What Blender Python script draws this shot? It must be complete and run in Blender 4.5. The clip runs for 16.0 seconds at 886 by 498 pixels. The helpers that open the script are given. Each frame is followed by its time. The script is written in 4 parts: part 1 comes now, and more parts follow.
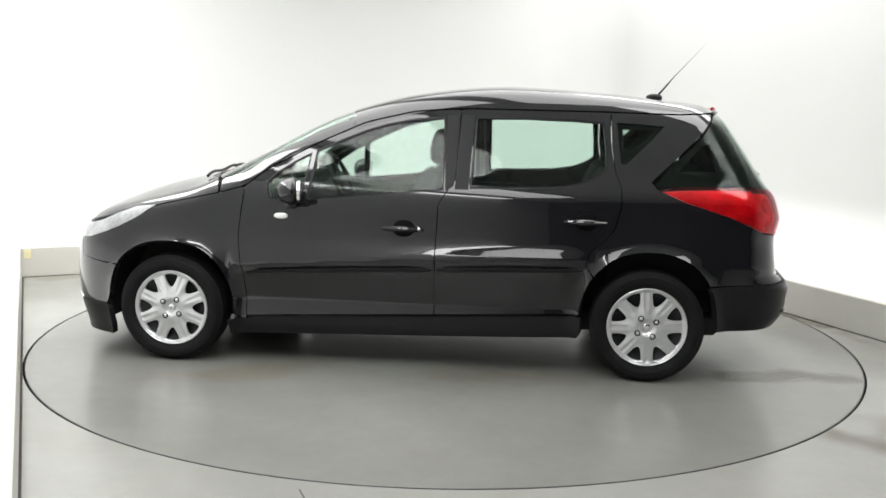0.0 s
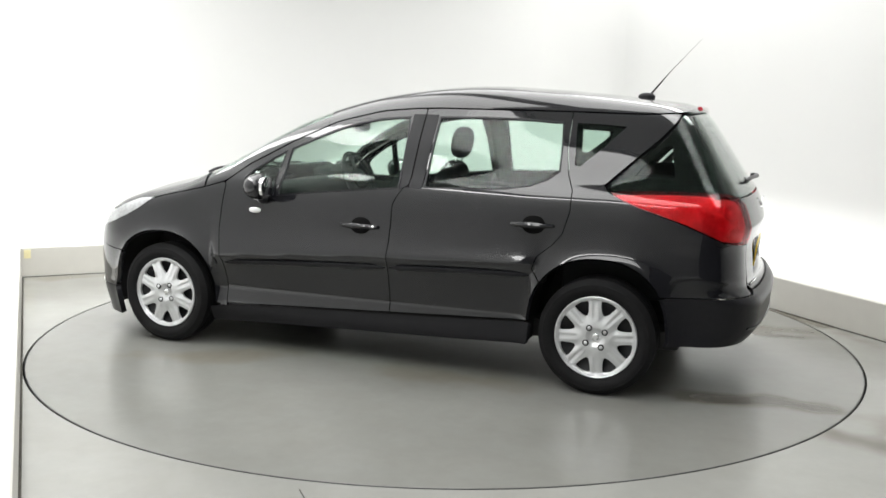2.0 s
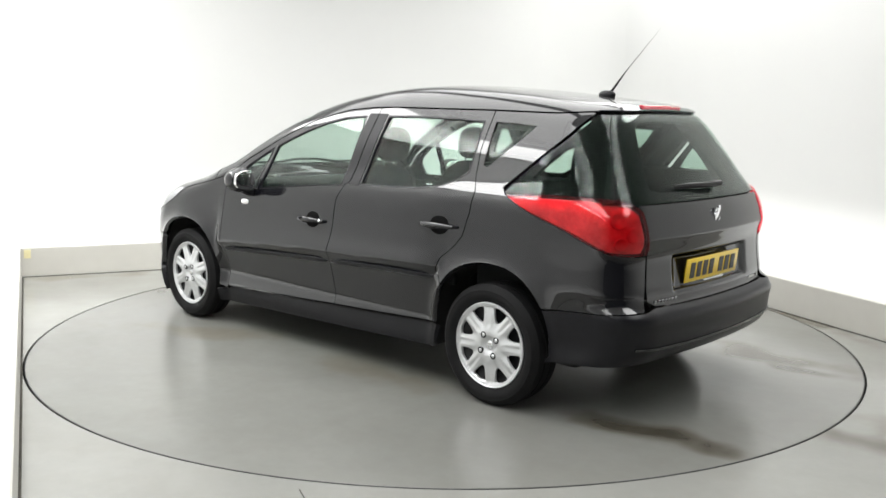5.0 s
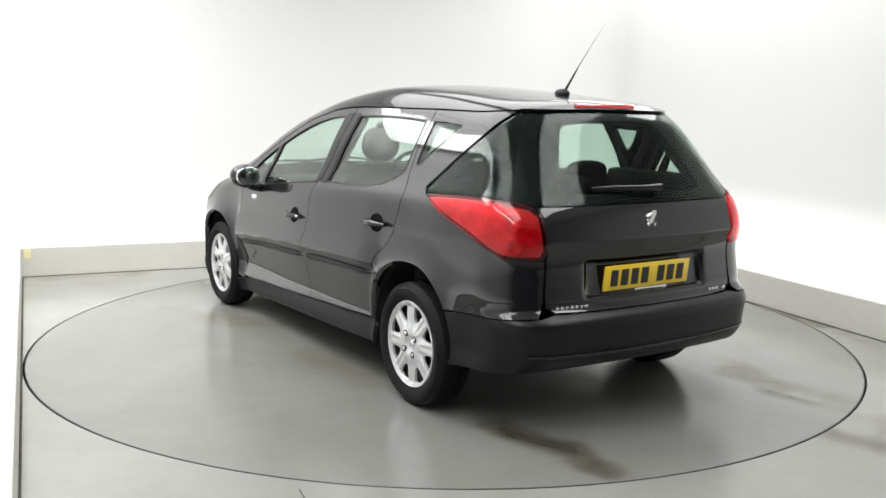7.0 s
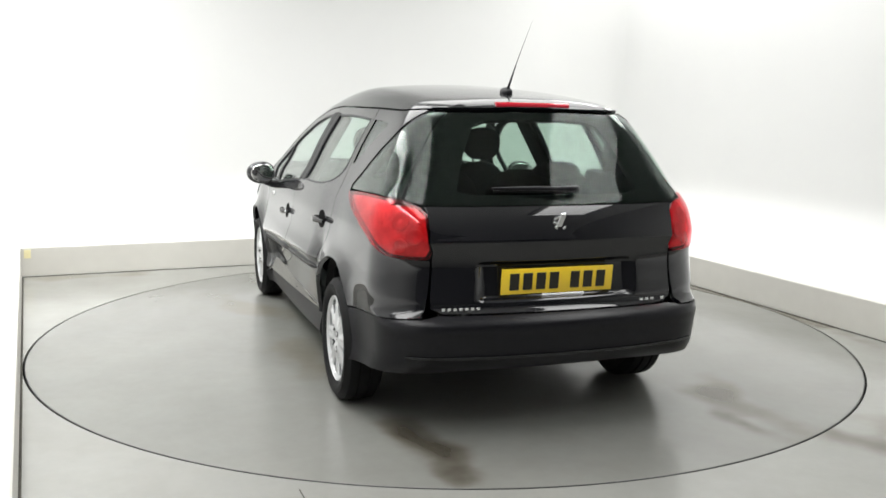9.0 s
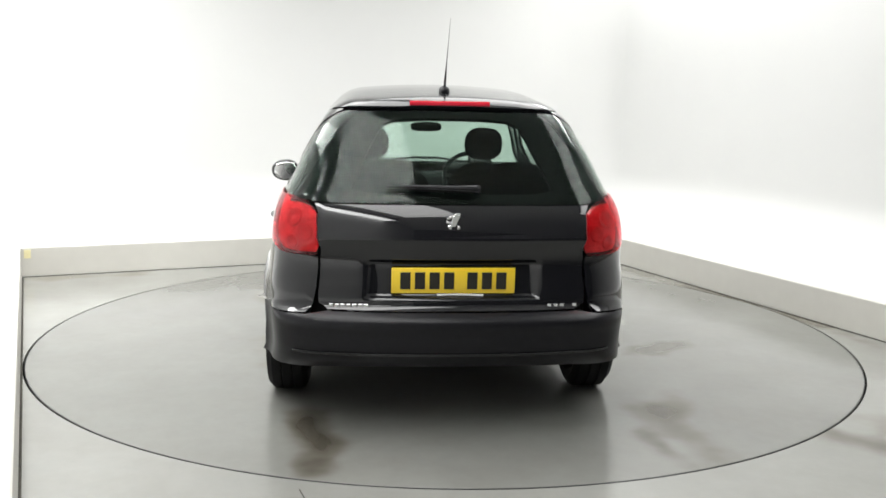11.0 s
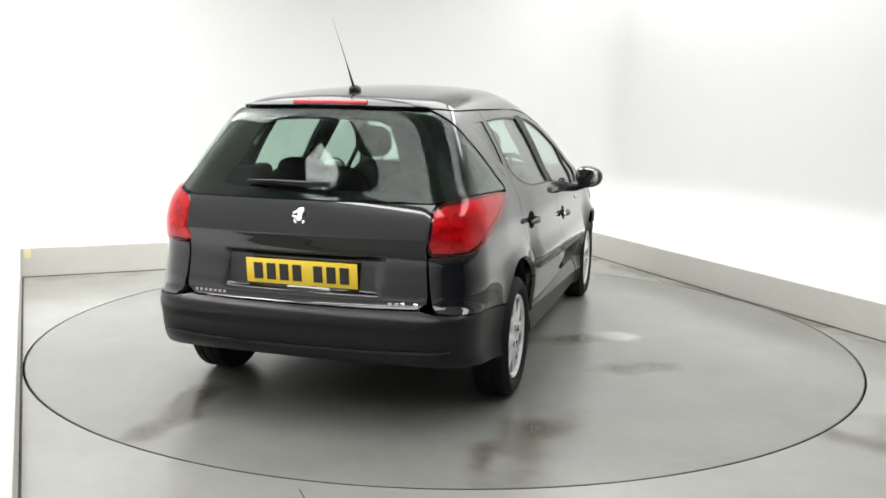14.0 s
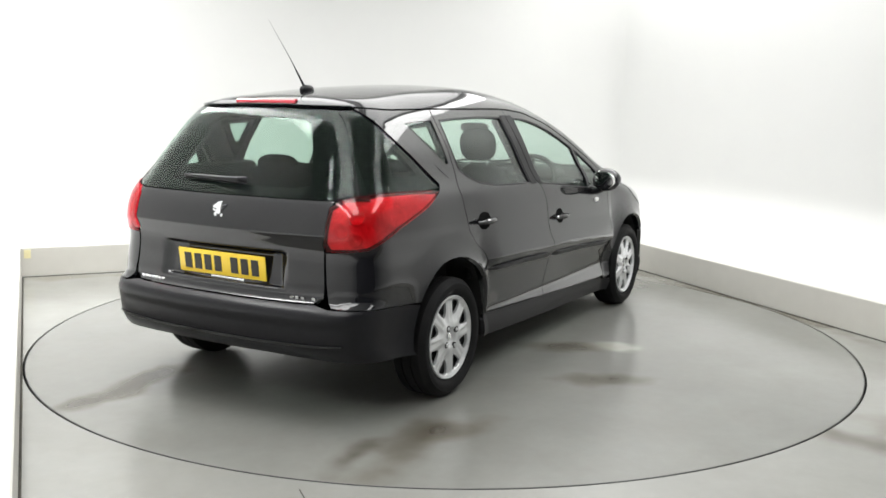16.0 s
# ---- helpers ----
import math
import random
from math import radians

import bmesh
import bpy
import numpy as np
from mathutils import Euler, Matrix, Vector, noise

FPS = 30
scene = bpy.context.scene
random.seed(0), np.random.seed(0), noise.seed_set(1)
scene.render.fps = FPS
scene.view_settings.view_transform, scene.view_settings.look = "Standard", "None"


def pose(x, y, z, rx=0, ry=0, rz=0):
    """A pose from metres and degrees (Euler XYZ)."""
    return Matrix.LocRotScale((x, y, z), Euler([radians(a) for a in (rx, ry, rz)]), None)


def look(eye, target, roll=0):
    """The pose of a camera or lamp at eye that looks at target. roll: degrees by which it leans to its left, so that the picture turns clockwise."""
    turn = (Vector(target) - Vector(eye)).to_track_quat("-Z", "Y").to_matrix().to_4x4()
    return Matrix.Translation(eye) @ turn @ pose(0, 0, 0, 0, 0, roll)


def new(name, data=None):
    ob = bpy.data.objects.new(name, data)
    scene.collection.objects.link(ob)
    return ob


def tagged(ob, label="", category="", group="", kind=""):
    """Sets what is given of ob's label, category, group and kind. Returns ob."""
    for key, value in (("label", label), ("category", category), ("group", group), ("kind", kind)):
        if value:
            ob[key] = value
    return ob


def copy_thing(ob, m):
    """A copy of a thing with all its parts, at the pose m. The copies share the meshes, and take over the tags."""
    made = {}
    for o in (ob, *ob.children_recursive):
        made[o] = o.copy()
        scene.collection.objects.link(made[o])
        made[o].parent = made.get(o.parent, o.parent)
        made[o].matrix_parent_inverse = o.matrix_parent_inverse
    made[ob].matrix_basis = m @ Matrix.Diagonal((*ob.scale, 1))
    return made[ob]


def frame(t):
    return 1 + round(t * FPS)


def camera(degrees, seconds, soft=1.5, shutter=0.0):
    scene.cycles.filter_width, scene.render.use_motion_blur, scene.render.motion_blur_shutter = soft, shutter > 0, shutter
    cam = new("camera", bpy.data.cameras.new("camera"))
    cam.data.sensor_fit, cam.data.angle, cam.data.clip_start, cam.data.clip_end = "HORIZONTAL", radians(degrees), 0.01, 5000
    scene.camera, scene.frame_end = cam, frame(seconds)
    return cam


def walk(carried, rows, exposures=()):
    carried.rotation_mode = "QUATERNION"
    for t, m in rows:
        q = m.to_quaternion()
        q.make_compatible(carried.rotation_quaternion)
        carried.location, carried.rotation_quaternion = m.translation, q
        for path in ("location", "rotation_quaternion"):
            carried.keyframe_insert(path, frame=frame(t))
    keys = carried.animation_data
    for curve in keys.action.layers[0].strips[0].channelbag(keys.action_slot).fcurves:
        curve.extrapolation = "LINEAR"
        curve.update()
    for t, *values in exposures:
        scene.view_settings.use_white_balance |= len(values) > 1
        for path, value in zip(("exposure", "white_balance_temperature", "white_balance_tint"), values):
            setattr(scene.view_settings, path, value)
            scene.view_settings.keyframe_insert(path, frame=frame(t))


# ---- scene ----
from mathutils import geometry

# ---- camera ----
cam = camera(52.83, 16.0, soft=1.6)
EYE = (-0.0018, -5.5449, 1.3813)
AIM = (EYE[0] - 0.00328, EYE[1] + 0.98796, EYE[2] - 0.15465)
VIEW = look(EYE, AIM, 0.989)
walk(cam, [(0.0, VIEW), (16.0, VIEW)], exposures=[(0.0, 0.0), (16.0, 0.0)])

# ---- the studio's plan ----
FLOOR_R = 2.4365          # turntable radius
BACK_L = Vector((-3.381, 1.435, 0))   # where the back plinth meets the side plinths
BACK_R = Vector((1.231, 3.479, 0))
LEFT_END = Vector((0.859, -7.6, 0))
RIGHT_END = Vector((5.838, -7.6, 0))
CEILING = 3.6

# ---- light: ceiling softboxes, and a dim world behind closed walls ----
world = bpy.data.worlds.new("world")
world.use_nodes = True
scene.world = world
world.node_tree.nodes["Background"].inputs[0].default_value = (0.9, 0.95, 1.0, 1)
world.node_tree.nodes["Background"].inputs[1].default_value = 0.3


def softbox_light(x, y, sx, sy, watts, turn):
    d = bpy.data.lights.new("softbox_light", "AREA")
    d.shape, d.size, d.size_y, d.energy = "RECTANGLE", sx, sy, watts
    d.color = (1.0, 1.0, 0.99)
    d.spread = radians(150)
    ob = new("softbox_light", d)
    ob.matrix_world = pose(x, y, CEILING - 0.16, 0, 0, turn)
    return ob


SOFTBOXES = [(-1.60, 0.25, 2.2, 3.8, 80), (0.65, 1.25, 2.2, 3.8, 64), (-0.45, -3.30, 1.1, 4.2, 60), (2.45, -2.1, 1.1, 4.2, 64), (-1.20, -4.2, 0.4, 4.2, 46),
             (-3.0, 0.22, 0.8, 4.2, 118), (2.2, 1.90, 0.8, 4.2, 84)]
for bx, by, sx, sy, watts in SOFTBOXES:
    softbox_light(bx, by, sx - 0.1, sy - 0.1, watts, 23.4)


# ---- materials ----
def material(name, colour, rough=0.5, metal=0.0, coat=0.0, spec=0.5, grain=0.0, scale=20.0, bump=0.0, ior=1.5):
    m = bpy.data.materials.new(name)
    m.use_nodes = True
    n, l = m.node_tree.nodes, m.node_tree.links
    b = n["Principled BSDF"]
    b.inputs["Base Color"].default_value = (*colour, 1)
    b.inputs["Roughness"].default_value = rough
    b.inputs["Metallic"].default_value = metal
    b.inputs["Coat Weight"].default_value = coat
    b.inputs["Coat Roughness"].default_value = 0.03
    b.inputs["Coat IOR"].default_value = 1.6
    b.inputs["Specular IOR Level"].default_value = spec
    b.inputs["IOR"].default_value = ior
    if grain or bump:
        tc = n.new("ShaderNodeTexCoord")
        big, small = n.new("ShaderNodeTexNoise"), n.new("ShaderNodeTexNoise")
        big.inputs["Scale"].default_value, small.inputs["Scale"].default_value = scale * 0.12, scale
        small.inputs["Detail"].default_value = 6
        for q in (big, small):
            l.new(tc.outputs["Object"], q.inputs["Vector"])
        mix = n.new("ShaderNodeMix")
        mix.inputs[0].default_value = 0.4
        l.new(big.outputs["Fac"], mix.inputs[2])
        l.new(small.outputs["Fac"], mix.inputs[3])
        ramp = n.new("ShaderNodeValToRGB")
        ramp.color_ramp.elements[0].position, ramp.color_ramp.elements[1].position = 0.3, 0.7
        ramp.color_ramp.elements[0].color = (*[c * (1 - grain) for c in colour], 1)
        ramp.color_ramp.elements[1].color = (*[min(1, c * (1 + grain)) for c in colour], 1)
        l.new(mix.outputs[0], ramp.inputs[0])
        l.new(ramp.outputs[0], b.inputs["Base Color"])
        if bump:
            bp = n.new("ShaderNodeBump")
            bp.inputs["Strength"].default_value = bump
            bp.inputs["Distance"].default_value = 0.004
            l.new(small.outputs["Fac"], bp.inputs["Height"])
            l.new(bp.outputs[0], b.inputs["Normal"])
    return m


def glass_material(name, tint, ior=1.38):
    m = bpy.data.materials.new(name)
    m.use_nodes = True
    n, l = m.node_tree.nodes, m.node_tree.links
    n.remove(n["Principled BSDF"])
    tr, gl, fr, mx = (n.new("ShaderNode" + k) for k in ("BsdfTransparent", "BsdfGlossy", "LayerWeight", "MixShader"))
    tr.inputs[0].default_value = (*tint, 1)
    gl.inputs["Roughness"].default_value = 0.0
    gl.inputs["Color"].default_value = (1, 1, 1, 1)
    fr.inputs[0].default_value = 0.5
    pw, mr = n.new("ShaderNodeMath"), n.new("ShaderNodeMapRange")
    pw.operation = "POWER"
    pw.inputs[1].default_value = 5.0
    l.new(fr.outputs["Facing"], pw.inputs[0])
    mr.inputs[3].default_value, mr.inputs[4].default_value = ((ior - 1) / (ior + 1)) ** 2, 0.9
    l.new(pw.outputs[0], mr.inputs[0])
    l.new(mr.outputs[0], mx.inputs[0])
    l.new(tr.outputs[0], mx.inputs[1])
    l.new(gl.outputs[0], mx.inputs[2])
    l.new(mx.outputs[0], n["Material Output"].inputs[0])
    return m


PAINT = material("black_paint", (0.0058, 0.006, 0.0078), 0.42, coat=1.0, spec=0.05, grain=0.1, scale=40)
SATIN = material("satin_black_trim", (0.008, 0.008, 0.0095), 0.42, spec=0.2, grain=0.1, scale=80)
PLASTIC = material("black_plastic", (0.008, 0.008, 0.010), 0.32, spec=0.27, grain=0.2, scale=300, bump=0.05)
RUBBER = material("tyre_rubber", (0.0085, 0.0085, 0.009), 0.7, spec=0.15, grain=0.25, scale=120, bump=0.15)
DARK = material("underbody_black", (0.01, 0.01, 0.01), 0.8, grain=0.3, scale=30)
SILVER = material("silver_wheel_paint", (0.60, 0.61, 0.62), 0.3, metal=0.5, coat=0.5, grain=0.05, scale=60)
CHROME = material("chrome", (0.85, 0.86, 0.88), 0.08, metal=1.0)
STEEL = material("dark_steel", (0.03, 0.03, 0.032), 0.5, metal=0.5, grain=0.2)
FABRIC = material("dark_seat_fabric", (0.013, 0.0145, 0.015), 0.95, spec=0.08, grain=0.3, scale=200, bump=0.2)
TRIM = material("dark_cabin_plastic", (0.010, 0.011, 0.011), 0.7, spec=0.15, grain=0.15, scale=150)
PLATE_Y = material("yellow_plate", (0.86, 0.60, 0.03), 0.35, coat=0.3, grain=0.04, scale=30)
PLATE_K = material("plate_black", (0.015, 0.013, 0.01), 0.4)
GLASS = glass_material("tinted_glass", (0.885, 0.95, 0.915), 1.3)
GLASS_R = glass_material("rear_glass", (0.78, 0.86, 0.82), 1.26)
CLEAR = glass_material("clear_lens", (0.97, 0.98, 0.98))
MIRROR = material("mirror_glass", (0.9, 0.9, 0.9), 0.02, metal=1.0)
HEAD_W = material("headlamp_lens", (0.42, 0.43, 0.44), 0.15, metal=0.4, coat=1.0, grain=0.35, scale=60, bump=0.3)
LENS_W = material("white_lens", (0.8, 0.8, 0.8), 0.12, coat=1.0)
BRAKE = material("brake_light_red", (0.5, 0.012, 0.03), 0.2, coat=1.0)
WALL = material("white_wall_paint", (0.62, 0.623, 0.613), 0.85, spec=0.2, grain=0.012, scale=3)
CEIL = material("ceiling_white", (0.85, 0.85, 0.84), 0.9, spec=0.2, grain=0.01, scale=3)
# kept this dark so that the car's reflections of the camera side stay dim
DIM = material("dark_closing_wall", (0.09, 0.09, 0.093), 0.9, spec=0.2, grain=0.03, scale=3)
JOINT = material("dirty_joint", (0.05, 0.047, 0.04), 0.9, spec=0.1, grain=0.5, scale=14)
PLINTH = material("cream_plinth_paint", (0.54, 0.53, 0.49), 0.6, spec=0.3, grain=0.05, scale=9, bump=0.05)
PIT = material("pit_black", (0.006, 0.006, 0.006), 0.9, spec=0.05)
STAIN_Y = material("yellowish_stain", (0.72, 0.66, 0.38), 0.7, grain=0.1, scale=40)
LAMP_BODY = material("softbox_body", (0.5, 0.5, 0.5), 0.5)


LENS_R = glass_material("red_lamp_lens", (0.93, 0.27, 0.32), 1.5)
REFLECTOR = material("lamp_reflector", (0.62, 0.60, 0.60), 0.35, metal=0.3, grain=0.5, scale=70, bump=0.6)
BOWL = material("lamp_bowl", (0.52, 0.49, 0.49), 0.5, metal=0.3, grain=0.35, scale=40)


def floor_material(name, spots, colour):
    """Sealed concrete: mottled, faintly scuffed, with soft stains, darker bands and a painted glint (x, y, length,
    width, turn, colour gain, gloss gain).
    """
    m = material(name, colour, 0.3)
    n, l = m.node_tree.nodes, m.node_tree.links
    b = n["Principled BSDF"]
    tc = n.new("ShaderNodeTexCoord")

    def noise_node(scale, detail=4.0, rough=0.5):
        q = n.new("ShaderNodeTexNoise")
        q.inputs["Scale"].default_value, q.inputs["Detail"].default_value, q.inputs["Roughness"].default_value = scale, detail, rough
        l.new(tc.outputs["Object"], q.inputs["Vector"])
        return q

    def calc(op, a, c):
        q = n.new("ShaderNodeMath")
        q.operation = op
        for k, v in enumerate((a, c)):
            if isinstance(v, (int, float)):
                q.inputs[k].default_value = v
            else:
                l.new(v, q.inputs[k])
        return q.outputs[0]

    def span(v, lo, hi, a, c):
        q = n.new("ShaderNodeMapRange")
        for k, val in enumerate((lo, hi, a, c)):
            q.inputs[k + 1].default_value = val
        l.new(v, q.inputs[0])
        return q.outputs[0]

    cloud, fine, scuff = noise_node(0.9, 3), noise_node(14, 6, 0.6), noise_node(3.2, 5, 0.65)
    gain = calc("MULTIPLY", span(cloud.outputs["Fac"], 0.3, 0.7, 0.88, 1.08), span(fine.outputs["Fac"], 0.3, 0.7, 0.975, 1.025))
    gain = calc("MULTIPLY", gain, span(scuff.outputs["Fac"], 0.35, 0.75, 1.02, 0.95))
    rough = span(cloud.outputs["Fac"], 0.3, 0.7, 0.19, 0.25)
    edge = noise_node(3.0, 2.5, 0.5)
    brown = calc("MULTIPLY", span(scuff.outputs["Fac"], 0.35, 0.75, 1.0, 0.97), 1.0)
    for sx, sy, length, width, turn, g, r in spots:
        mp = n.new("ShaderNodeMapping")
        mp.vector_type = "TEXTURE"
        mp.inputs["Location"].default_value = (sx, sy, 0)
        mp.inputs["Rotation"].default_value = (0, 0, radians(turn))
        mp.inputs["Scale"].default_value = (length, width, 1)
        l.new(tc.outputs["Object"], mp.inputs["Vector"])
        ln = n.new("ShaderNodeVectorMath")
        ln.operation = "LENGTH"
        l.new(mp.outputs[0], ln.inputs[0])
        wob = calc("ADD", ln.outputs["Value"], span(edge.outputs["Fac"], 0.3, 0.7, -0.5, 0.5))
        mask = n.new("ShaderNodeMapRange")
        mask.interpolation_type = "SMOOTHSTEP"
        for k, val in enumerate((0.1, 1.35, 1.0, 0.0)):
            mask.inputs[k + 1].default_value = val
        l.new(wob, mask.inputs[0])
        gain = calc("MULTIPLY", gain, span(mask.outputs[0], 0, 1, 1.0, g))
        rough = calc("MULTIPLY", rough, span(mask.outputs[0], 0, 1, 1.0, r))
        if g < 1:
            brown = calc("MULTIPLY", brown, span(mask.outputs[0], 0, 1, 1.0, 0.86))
    mixc = n.new("ShaderNodeMix")
    mixc.data_type, mixc.blend_type = "RGBA", "MULTIPLY"
    mixc.inputs[0].default_value = 1.0
    mixc.inputs[6].default_value = (*colour, 1)
    comb = n.new("ShaderNodeCombineColor")
    for k, p in enumerate((0.0, 0.4, 1.0)):
        l.new(calc("MULTIPLY", gain, calc("POWER", brown, p)), comb.inputs[k])
    l.new(comb.outputs[0], mixc.inputs[7])
    l.new(mixc.outputs[2], b.inputs["Base Color"])
    l.new(rough, b.inputs["Roughness"])
    return m


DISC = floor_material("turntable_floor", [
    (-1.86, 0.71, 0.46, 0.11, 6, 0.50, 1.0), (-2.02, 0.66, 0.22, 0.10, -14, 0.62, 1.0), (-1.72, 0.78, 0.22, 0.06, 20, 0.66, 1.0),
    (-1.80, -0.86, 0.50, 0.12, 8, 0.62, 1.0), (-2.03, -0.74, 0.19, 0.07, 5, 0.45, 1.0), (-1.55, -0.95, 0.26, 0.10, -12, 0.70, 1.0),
    # the gain of 2.0 paints the wall's glint on a wet spot into the colour
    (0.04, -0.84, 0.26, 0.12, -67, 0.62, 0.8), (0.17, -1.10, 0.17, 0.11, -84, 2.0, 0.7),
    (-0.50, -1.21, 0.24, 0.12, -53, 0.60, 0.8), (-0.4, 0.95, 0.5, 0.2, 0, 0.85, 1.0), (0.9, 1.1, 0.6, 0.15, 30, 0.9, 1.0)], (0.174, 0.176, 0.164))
# darker, browner bands along the right and back plinths, and patches front right
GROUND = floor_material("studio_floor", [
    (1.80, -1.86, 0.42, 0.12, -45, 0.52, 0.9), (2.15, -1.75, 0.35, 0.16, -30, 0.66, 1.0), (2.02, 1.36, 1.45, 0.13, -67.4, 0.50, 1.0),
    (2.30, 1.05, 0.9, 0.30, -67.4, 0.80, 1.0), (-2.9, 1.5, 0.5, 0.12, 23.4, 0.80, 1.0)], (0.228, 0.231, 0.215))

# ---- mesh helpers ----
def mesh_object(name, verts, faces, mat, parent=None, label="", normals=None, smooth=True):
    me = bpy.data.meshes.new(name)
    me.from_pydata([tuple(map(float, v)) for v in verts], [], [tuple(map(int, f)) for f in faces])
    if smooth:
        me.shade_smooth()
    if normals is not None:
        me.normals_split_custom_set_from_vertices([tuple(map(float, v)) for v in normals])
    me.materials.append(mat)
    ob = new(name, me)
    if parent:
        ob.parent = parent
    return tagged(ob, label)


def part(name, bm, mat, parent=None, label="", smooth_deg=35):
    bmesh.ops.recalc_face_normals(bm, faces=bm.faces)
    me = bpy.data.meshes.new(name)
    bm.to_mesh(me)
    bm.free()
    me.shade_smooth()
    if smooth_deg is not None:
        me.set_sharp_from_angle(angle=radians(smooth_deg))
    me.materials.append(mat)
    ob = new(name, me)
    if parent:
        ob.parent = parent
    return tagged(ob, label)


def box(bm, size, m, bevel=0.0, seg=2):
    made = bmesh.ops.create_cube(bm, size=1.0, matrix=m @ Matrix.Diagonal((*size, 1)))
    if bevel:
        vs = set(made["verts"])
        es = [e for e in bm.edges if e.verts[0] in vs and e.verts[1] in vs]
        bmesh.ops.bevel(bm, geom=es, offset=bevel, segments=seg, affect="EDGES", profile=0.5)
    return bm


def blob(bm, size, m, power=3.0, nu=28, nv=16, bend=None):
    """A superellipsoid cushion of that full size; bend(p) shapes it."""
    rows = []
    e = 2.0 / power
    for i in range(nv + 1):
        b = -math.pi / 2 + math.pi * i / nv
        row = []
        for j in range(nu):
            a = 2 * math.pi * j / nu
            sp = lambda v: math.copysign(abs(v) ** e, v)
            p = Vector((size[0] / 2 * sp(math.cos(b)) * sp(math.cos(a)), size[1] / 2 * sp(math.cos(b)) * sp(math.sin(a)), size[2] / 2 * sp(math.sin(b))))
            if bend:
                p = bend(p)
            row.append(bm.verts.new(m @ p))
        rows.append(row)
    for i in range(nv):
        for j in range(nu):
            q = (rows[i][j], rows[i][(j + 1) % nu], rows[i + 1][(j + 1) % nu], rows[i + 1][j])
            try:
                bm.faces.new(q)
            except ValueError:
                pass
    bmesh.ops.remove_doubles(bm, verts=bm.verts, dist=1e-5)
    return bm


def tube(bm, pts, radius, seg=8, closed=False):
    pts = [Vector(p) for p in pts]
    rings = []
    count = len(pts)
    for i, p in enumerate(pts):
        a = pts[i - 1] if i or closed else p
        b = pts[(i + 1) % count] if i < count - 1 or closed else p
        d = (b - a).normalized()
        u = d.orthogonal().normalized() if not rings else (ref - d * ref.dot(d)).normalized()
        ref = u
        v = d.cross(u)
        r = radius[i] if isinstance(radius, (list, tuple)) else radius
        rings.append([bm.verts.new(p + (u * math.cos(2 * math.pi * k / seg) + v * math.sin(2 * math.pi * k / seg)) * r) for k in range(seg)])
    for i in range(count if closed else count - 1):
        A, B = rings[i], rings[(i + 1) % count]
        for k in range(seg):
            bm.faces.new((A[k], A[(k + 1) % seg], B[(k + 1) % seg], B[k]))
    if not closed:
        bm.faces.new(rings[0])
        bm.faces.new(rings[-1])
    return bm


def lathe(bm, profile, seg=48, m=Matrix.Identity(4)):
    """Turn a closed profile of (radius, y) about the y axis."""
    rings = []
    for k in range(seg):
        a = 2 * math.pi * k / seg
        rings.append([bm.verts.new(m @ Vector((r * math.cos(a), y, r * math.sin(a)))) for r, y in profile])
    n = len(profile)
    for k in range(seg):
        A, B = rings[k], rings[(k + 1) % seg]
        for i in range(n):
            bm.faces.new((A[i], A[(i + 1) % n], B[(i + 1) % n], B[i]))
    return bm


def inside(pts, poly):
    pts, poly = np.asarray(pts, float), np.asarray(poly, float)
    x, y = pts[:, 0], pts[:, 1]
    res = np.zeros(len(pts), bool)
    for (x0, y0), (x1, y1) in zip(poly, np.roll(poly, -1, 0)):
        cross = ((y0 > y) != (y1 > y)) & (x < (x1 - x0) * (y - y0) / (y1 - y0 + 1e-30) + x0)
        res ^= cross
    return res


def dense(poly, step):
    out = []
    for a, b in zip(poly, poly[1:] + poly[:1]):
        n = max(1, math.ceil(math.dist(a, b) / step))
        out += [(a[0] + (b[0] - a[0]) * i / n, a[1] + (b[1] - a[1]) * i / n) for i in range(n)]
    return out


def rounded(poly, r, seg=4):
    """Round a polygon's corners."""
    out = []
    n = len(poly)
    for i in range(n):
        p, a, b = (Vector((*poly[k % n], 0)) for k in (i, i - 1, i + 1))
        u, v = a - p, b - p
        d = min(r, u.length * 0.45, v.length * 0.45)
        s, e = p + u.normalized() * d, p + v.normalized() * d
        for k in range(seg + 1):
            t = k / seg
            q = s * (1 - t) ** 2 + p * 2 * t * (1 - t) + e * t * t
            out.append((q.x, q.y))
    return out


